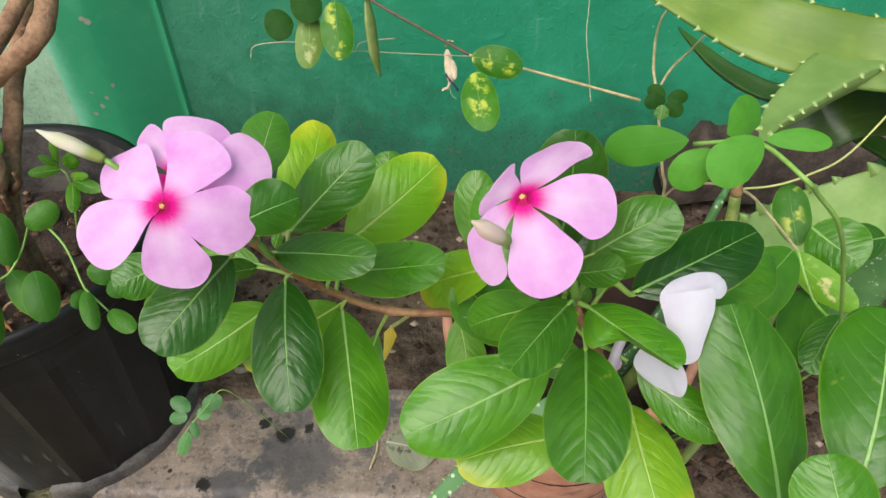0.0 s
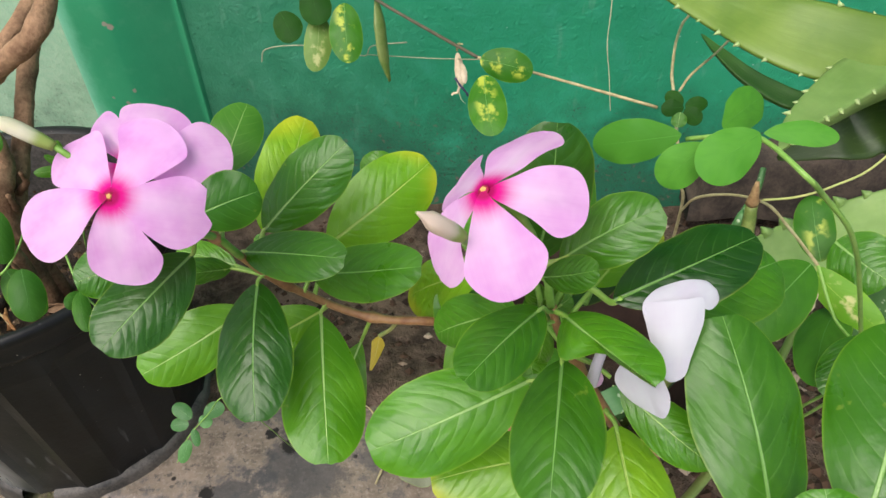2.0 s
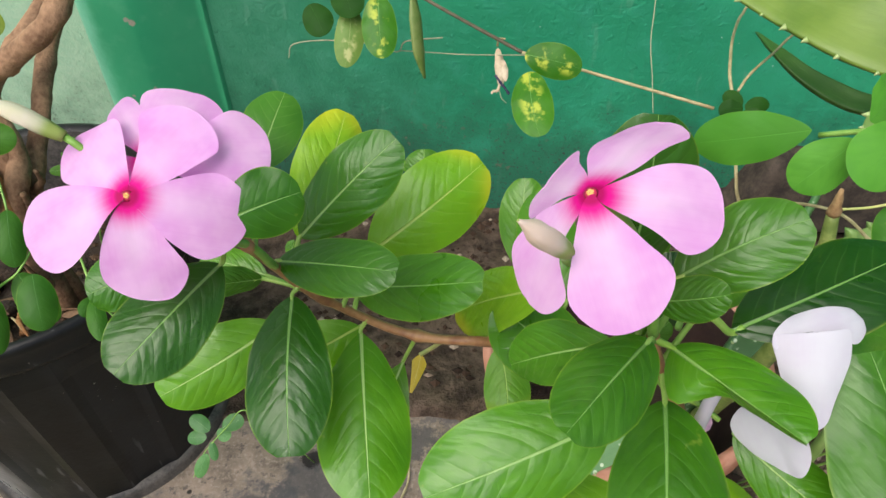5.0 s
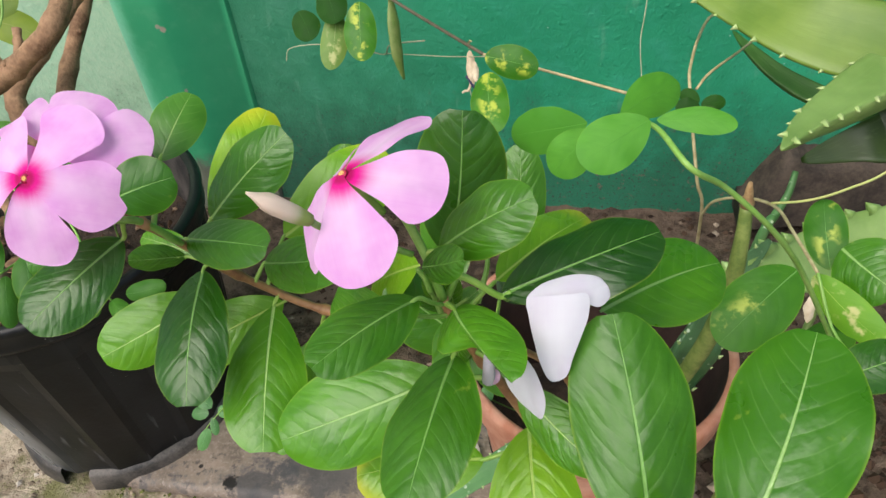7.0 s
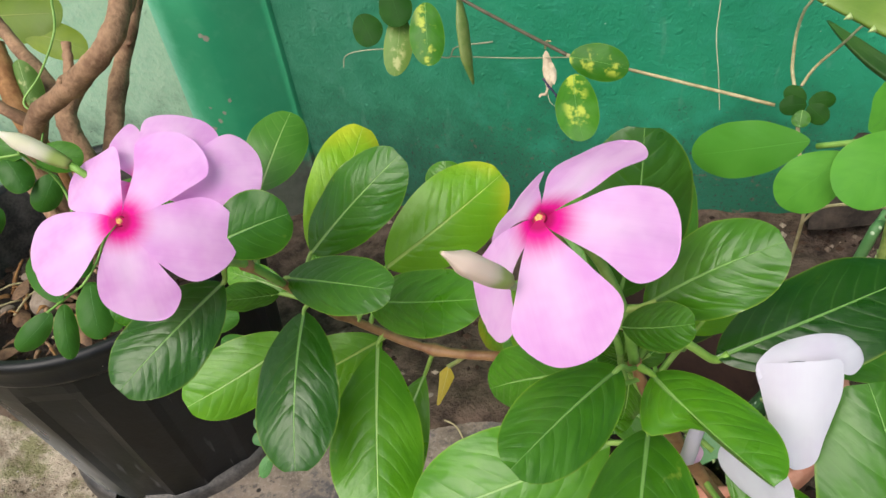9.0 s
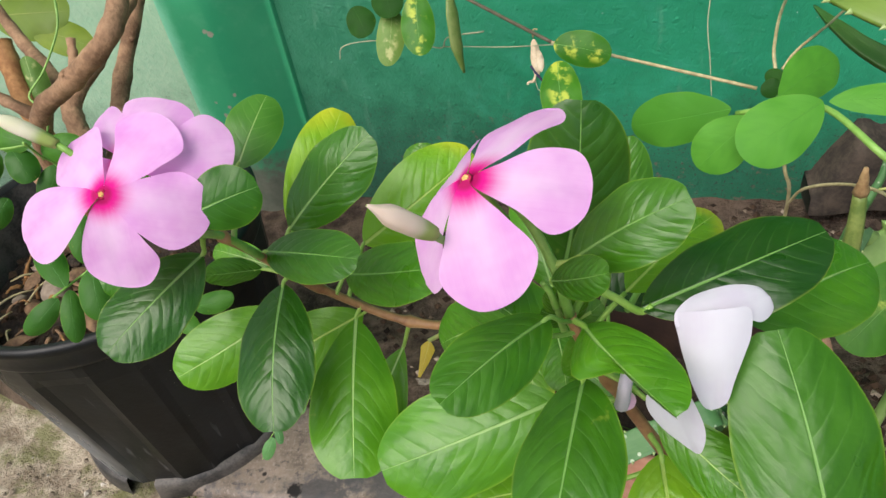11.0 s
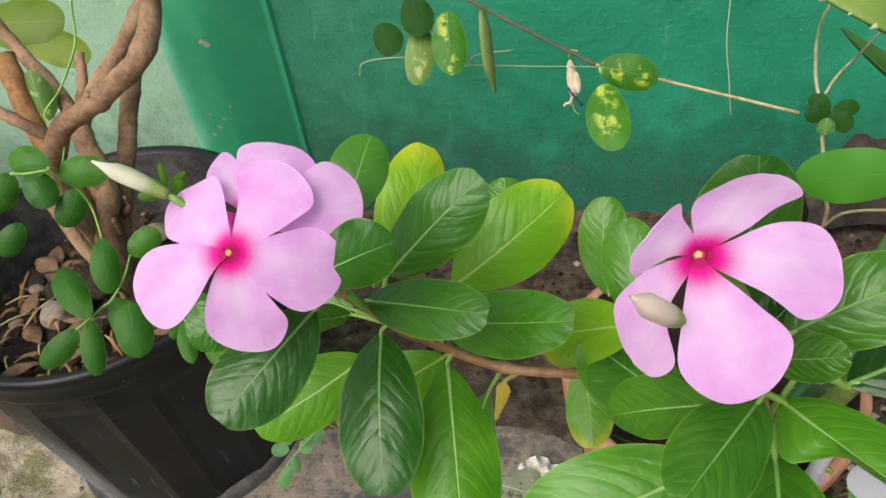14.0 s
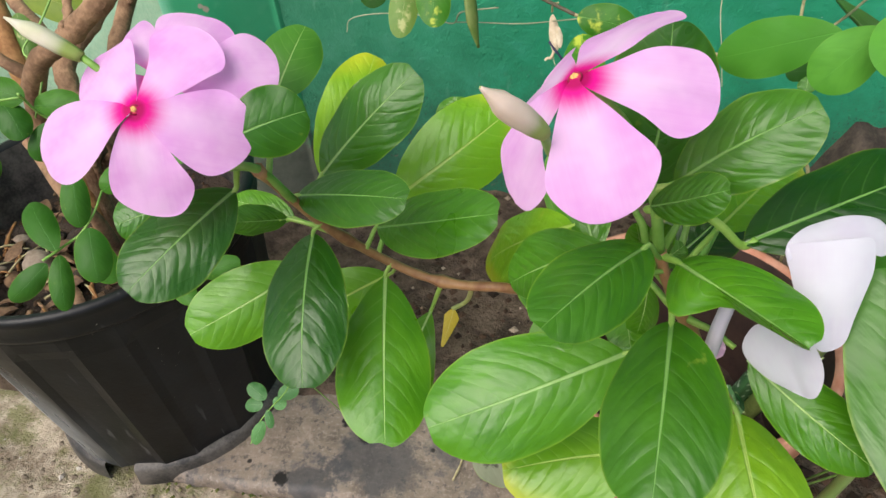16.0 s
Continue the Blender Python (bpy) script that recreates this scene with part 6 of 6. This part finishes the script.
leaf(pea_pot, (-0.2867, 0.3319, 0.3727), (-0.3103, 0.3333, 0.3791), 0.0177, (0.15, -0.71, 0.69), "poolgreen", 0.12, 0.2, shape="pea")
leaf(pea_pot, (-0.2875, 0.3363, 0.3655), (-0.2588, 0.3403, 0.3637), 0.0186, (0.15, -0.8, 0.58), "poolgreen", 0.12, 0.2, shape="pea")
leaf(pea_pot, (-0.2991, 0.3282, 0.3714), (-0.2861, 0.3163, 0.3561), 0.0177, (0.45, -0.48, 0.75), "poolgreen", 0.12, 0.2, shape="pea")
leaf(pea_pot, (-0.3085, 0.327, 0.3721), (-0.3204, 0.3104, 0.357), 0.0163, (0.56, -0.74, 0.37), "poolgreen", 0.12, 0.2, shape="pea")
leaf(pea_pot, (-0.276, 0.3311, 0.3576), (-0.287, 0.317, 0.3405), 0.0167, (0.48, -0.8, 0.35), "poolgreen", 0.12, 0.2, shape="pea")
leaf(pea_pot, (-0.2583, 0.3081, 0.3398), (-0.2527, 0.2875, 0.3168), 0.0155, (0.54, -0.56, 0.63), "poolgreen", 0.12, 0.2, shape="pea")
leaf(pea_pot, (-0.248, 0.3103, 0.3252), (-0.2324, 0.3222, 0.3346), 0.0158, (0.33, -0.81, 0.49), "poolgreen", 0.12, 0.2, shape="pea")
leaf(pea_pot, (-0.2116, 0.2813, 0.3016), (-0.2015, 0.26, 0.2916), 0.0101, (0.33, -0.27, 0.9), "poolgreen", 0.12, 0.2, shape="pea")
leaf(pea_pot, (-0.2149, 0.2876, 0.2943), (-0.2185, 0.2739, 0.2953), 0.0095, (0.67, -0.12, 0.74), "poolgreen", 0.12, 0.2, shape="pea")
leaf(pea_pot, (-0.1987, 0.2742, 0.2914), (-0.18, 0.2616, 0.2888), 0.0115, (-0.06, -0.29, 0.96), "poolgreen", 0.12, 0.2, shape="pea")
leaf(pea_pot, (-0.3183, 0.3226, 0.3383), (-0.3293, 0.3076, 0.3247), 0.0147, (0.53, -0.75, 0.4), "poolgreen", 0.12, 0.2, shape="pea")
leaf(pea_pot, (-0.2061, 0.2467, 0.3556), (-0.199, 0.2286, 0.3375), 0.0169, (0.47, -0.52, 0.71), "poolgreen", 0.12, 0.2, shape="pea")
leaf(pea_pot, (-0.1738, 0.2577, 0.3524), (-0.1767, 0.2484, 0.3431), 0.0164, (0.4, -0.71, 0.58), "poolgreen", 0.12, 0.2, shape="pea")
leaf(pea_pot, (-0.1738, 0.2453, 0.34), (-0.1621, 0.2494, 0.3442), 0.0108, (0.07, -0.8, 0.6), "poolgreen", 0.12, 0.2, shape="pea")
leaf(pea_pot, (-0.1548, 0.2411, 0.3359), (-0.1328, 0.2453, 0.34), 0.0113, (0.01, -0.73, 0.68), "poolgreen", 0.12, 0.2, shape="pea")
leaf(pea_pot, (-0.1416, 0.237, 0.3317), (-0.1197, 0.2308, 0.3255), 0.0121, (0.08, -0.54, 0.84), "poolgreen", 0.12, 0.2, shape="pea")
leaf(pea_pot, (-0.2715, 0.3989, 0.2994), (-0.2888, 0.3887, 0.3034), 0.0081, (0.52, -0.67, 0.54), "light", 0.1, 0.15, shape="pea")
leaf(pea_pot, (-0.2699, 0.4011, 0.3017), (-0.2539, 0.4009, 0.3156), 0.0067, (-0.11, -0.99, 0.11), "light", 0.1, 0.15, shape="pea")
leaf(pea_pot, (-0.2723, 0.4006, 0.3011), (-0.2818, 0.3975, 0.3123), 0.0054, (0.65, -0.67, 0.37), "light", 0.1, 0.15, shape="pea")
leaf(pea_pot, (-0.2668, 0.3989, 0.2994), (-0.2555, 0.3965, 0.3112), 0.0088, (-0.17, -0.98, -0.04), "light", 0.1, 0.15, shape="pea")
leaf(pea_pot, (-0.2628, 0.3939, 0.2944), (-0.2376, 0.3808, 0.2952), 0.0101, (-0.3, -0.52, 0.8), "light", 0.1, 0.15, shape="pea")
leaf(pea_pot, (-0.2636, 0.392, 0.2924), (-0.2577, 0.3698, 0.2841), 0.0095, (0.38, -0.23, 0.9), "light", 0.1, 0.15, shape="pea")
leaf(pea_pot, (-0.2739, 0.4017, 0.3022), (-0.2733, 0.4051, 0.32), 0.0051, (0.5, -0.86, 0.15), "light", 0.1, 0.15, shape="pea")
leaf(pea_pot, (-0.2644, 0.3956, 0.296), (-0.2469, 0.3878, 0.3023), 0.0060, (-0.5, -0.68, 0.54), "light", 0.1, 0.15, shape="pea")
leaf(ground_sprig, (-0.2047, 0.3159, 0.1166), (-0.2198, 0.323, 0.1237), 0.0123, (0.2, -0.45, 0.87), "sprig", 0.05, 0.1, shape="pea")
leaf(ground_sprig, (-0.1947, 0.3178, 0.1186), (-0.1787, 0.3236, 0.1244), 0.0128, (-0.02, -0.68, 0.73), "sprig", 0.05, 0.1, shape="pea")
leaf(ground_sprig, (-0.2066, 0.3126, 0.1134), (-0.2212, 0.3113, 0.1121), 0.0110, (-0.02, -0.56, 0.82), "sprig", 0.05, 0.1, shape="pea")
leaf(ground_sprig, (-0.1983, 0.3165, 0.1173), (-0.1883, 0.3126, 0.1134), 0.0101, (0.16, -0.45, 0.88), "sprig", 0.05, 0.1, shape="pea")
leaf(ground_sprig, (-0.2029, 0.3104, 0.1111), (-0.1988, 0.3004, 0.1011), 0.0069, (0.36, -0.58, 0.73), "sprig", 0.05, 0.1, shape="pea")
leaf(ground_sprig, (-0.2057, 0.3039, 0.1047), (-0.2116, 0.2907, 0.0914), 0.0101, (0.24, -0.74, 0.63), "sprig", 0.05, 0.1, shape="pea")
stem(vinca, [(-0.0603, 0.1654, 0.4543), (-0.0616, 0.1749, 0.46), (-0.0629, 0.1844, 0.4658), (-0.0623, 0.188, 0.4673)], 0.0009, 0.0006, STEM_LIME, "petiole", sides=6)
stem(vinca, [(-0.0549, 0.1808, 0.4246), (-0.0572, 0.1885, 0.4271), (-0.0594, 0.1963, 0.4296), (-0.0586, 0.1999, 0.4312)], 0.0009, 0.0006, STEM_LIME, "petiole", sides=6)
stem(vinca, [(-0.0573, 0.1778, 0.4318), (-0.0568, 0.1836, 0.4344), (-0.0564, 0.1895, 0.437), (-0.0536, 0.1908, 0.4396)], 0.0009, 0.0006, STEM_LIME, "petiole", sides=6)
stem(vinca, [(-0.0425, 0.1874, 0.4059), (-0.0412, 0.197, 0.4102), (-0.0399, 0.2065, 0.4144), (-0.0369, 0.2088, 0.4158)], 0.0009, 0.0006, STEM_LIME, "petiole", sides=6)
stem(vinca, [(-0.0731, 0.1571, 0.4681), (-0.0669, 0.1546, 0.472), (-0.0607, 0.1521, 0.4759), (-0.0571, 0.1538, 0.4765)], 0.0009, 0.0006, STEM_LIME, "petiole", sides=6)
stem(vinca, [(-0.0592, 0.1753, 0.4376), (-0.0598, 0.1767, 0.4379), (-0.0604, 0.178, 0.4383), (-0.0569, 0.1765, 0.4396)], 0.0009, 0.0006, STEM_LIME, "petiole", sides=6)
stem(vinca, [(-0.0456, 0.186, 0.4101), (-0.0443, 0.1891, 0.4122), (-0.043, 0.1922, 0.4142), (-0.04, 0.1905, 0.4162)], 0.0009, 0.0006, STEM_LIME, "petiole", sides=6)
stem(vinca, [(-0.0556, 0.1799, 0.4266), (-0.0567, 0.1787, 0.4257), (-0.0578, 0.1774, 0.4248), (-0.0573, 0.1737, 0.4233)], 0.0009, 0.0006, STEM_LIME, "petiole", sides=6)
stem(vinca, [(-0.0385, 0.1881, 0.4026), (-0.0395, 0.1869, 0.4008), (-0.0405, 0.1856, 0.3991), (-0.0398, 0.1818, 0.398)], 0.0009, 0.0006, STEM_LIME, "petiole", sides=6)
stem(vinca, [(-0.0216, 0.1877, 0.3956), (-0.0246, 0.1893, 0.3865), (-0.0277, 0.1909, 0.3770), (-0.0292, 0.1868, 0.3748)], 0.0009, 0.0006, STEM_LIME, "petiole", sides=6)
stem(vinca, [(-0.0652, 0.1603, 0.4618), (-0.0665, 0.1604, 0.4581), (-0.0677, 0.1604, 0.4545), (-0.0699, 0.1572, 0.4534)], 0.0009, 0.0006, STEM_LIME, "petiole", sides=6)
stem(vinca, [(-0.0532, 0.1825, 0.4204), (-0.0620, 0.1868, 0.4190), (-0.0708, 0.1887, 0.4193), (-0.0735, 0.1870, 0.4203)], 0.0009, 0.0006, STEM_LIME, "petiole", sides=6)
stem(vinca, [(-0.0515, 0.1833, 0.4181), (-0.0620, 0.190, 0.4150), (-0.0722, 0.196, 0.413), (-0.0760, 0.1975, 0.4133)], 0.0009, 0.0006, STEM_LIME, "petiole", sides=6)
stem(vinca, [(0.0338, 0.1311, 0.4824), (0.0355, 0.1308, 0.4832), (0.0371, 0.1305, 0.484), (0.0403, 0.1307, 0.4863)], 0.0009, 0.0006, STEM_LIME, "petiole", sides=6)
stem(vinca, [(0.035, 0.1312, 0.476), (0.0378, 0.1275, 0.4812), (0.0407, 0.1250, 0.4832), (0.0461, 0.1268, 0.4780), (0.0513, 0.1294, 0.4711), (0.0540, 0.1303, 0.4718)], 0.0009, 0.0008, STEM_LIME, "petiole", sides=8)
stem(vinca, [(-0.0390, 0.1883, 0.4022), (-0.0400, 0.1950, 0.3930), (-0.0440, 0.2000, 0.3845), (-0.0490, 0.1980, 0.3840)], 0.0008, 0.0006, STEM_LIME, "petiole", sides=6)
stem(vinca, [(0.0385, 0.1307, 0.4620), (0.0340, 0.1265, 0.4655), (0.0290, 0.1215, 0.4725), (0.0262, 0.1186, 0.4788)], 0.0006, 0.0005, STEM_GREEN, "petiole", sides=6)
stem(vinca, [(0.0375, 0.1312, 0.4650), (0.0355, 0.1265, 0.4705), (0.0335, 0.122, 0.4769), (0.0312, 0.1188, 0.4774)], 0.0006, 0.0005, STEM_GREEN, "petiole", sides=6)
stem(vinca, [(0.0373, 0.1314, 0.4658), (0.0387, 0.1298, 0.4664), (0.0401, 0.1283, 0.4671), (0.042, 0.125, 0.4683)], 0.0009, 0.0006, STEM_LIME, "petiole", sides=6)
stem(vinca, [(0.0498, 0.1319, 0.4355), (0.0422, 0.1339, 0.4321), (0.0347, 0.136, 0.4287), (0.0311, 0.1346, 0.4278)], 0.0009, 0.0006, STEM_LIME, "petiole", sides=6)
stem(vinca, [(0.0408, 0.1305, 0.4561), (0.0405, 0.127, 0.4559), (0.0403, 0.1235, 0.4558), (0.0398, 0.1195, 0.4555)], 0.0009, 0.0006, STEM_LIME, "petiole", sides=6)
stem(vinca, [(0.0644, 0.1345, 0.4033), (0.0551, 0.1325, 0.3991), (0.0457, 0.1305, 0.3949), (0.0418, 0.1299, 0.3943)], 0.0009, 0.0006, STEM_LIME, "petiole", sides=6)
stem(vinca, [(0.0559, 0.1326, 0.4222), (0.0574, 0.1292, 0.4227), (0.0589, 0.1258, 0.4232), (0.0596, 0.1221, 0.4217)], 0.0009, 0.0006, STEM_LIME, "petiole", sides=6)
stem(vinca, [(0.0439, 0.1306, 0.4489), (0.0470, 0.1290, 0.4485), (0.0500, 0.1275, 0.4482), (0.0540, 0.1245, 0.4470)], 0.0009, 0.0006, STEM_LIME, "petiole", sides=6)
stem(vinca, [(0.0137, 0.1945, 0.3829), (0.0212, 0.197, 0.3915), (0.0287, 0.1996, 0.4001), (0.0277, 0.2028, 0.4023)], 0.0009, 0.0006, STEM_LIME, "petiole", sides=6)
stem(vinca, [(0.0349, 0.1312, 0.4774), (0.0342, 0.1315, 0.4772), (0.0335, 0.1318, 0.4771), (0.0361, 0.13, 0.4795)], 0.0009, 0.0006, STEM_LIME, "petiole", sides=6)
stem(vinca, [(0.0401, 0.1305, 0.4577), (0.038, 0.135, 0.4568), (0.036, 0.1394, 0.456), (0.035, 0.1387, 0.4598)], 0.0009, 0.0006, STEM_LIME, "petiole", sides=6)
stem(vinca, [(0.0404, 0.1305, 0.4568), (0.0392, 0.1351, 0.4563), (0.0379, 0.1397, 0.4558), (0.038, 0.1391, 0.4598)], 0.0009, 0.0006, STEM_LIME, "petiole", sides=6)
stem(vinca, [(0.0404, 0.1305, 0.4569), (0.0386, 0.1348, 0.4562), (0.0367, 0.1391, 0.4554), (0.034, 0.138, 0.4581)], 0.0009, 0.0006, STEM_LIME, "petiole", sides=6)
stem(vinca, [(0.0414, 0.1305, 0.4547), (0.04, 0.1356, 0.4542), (0.0386, 0.1407, 0.4536), (0.0416, 0.1421, 0.4559)], 0.0009, 0.0006, STEM_LIME, "petiole", sides=6)
stem(vinca, [(0.0447, 0.1308, 0.447), (0.0413, 0.1373, 0.4461), (0.0379, 0.1438, 0.4453), (0.0377, 0.1439, 0.4413)], 0.0009, 0.0006, STEM_LIME, "petiole", sides=6)
stem(vinca, [(0.0199, 0.1991, 0.3761), (0.0267, 0.1928, 0.378), (0.0334, 0.1865, 0.3799), (0.0368, 0.1845, 0.3791)], 0.0009, 0.0006, STEM_LIME, "petiole", sides=6)
leaf(pot_seedling, (0.0185, 0.2988, 0.2057), (0.0230, 0.3063, 0.2112), 0.0085, (-0.1, -0.5, 0.85), "sprig", 0.05, 0.1, shape="pea")
leaf(pot_seedling, (0.0241, 0.2958, 0.2029), (0.0269, 0.2879, 0.1967), 0.0085, (0.1, -0.6, 0.8), "sprig", 0.05, 0.1, shape="pea")
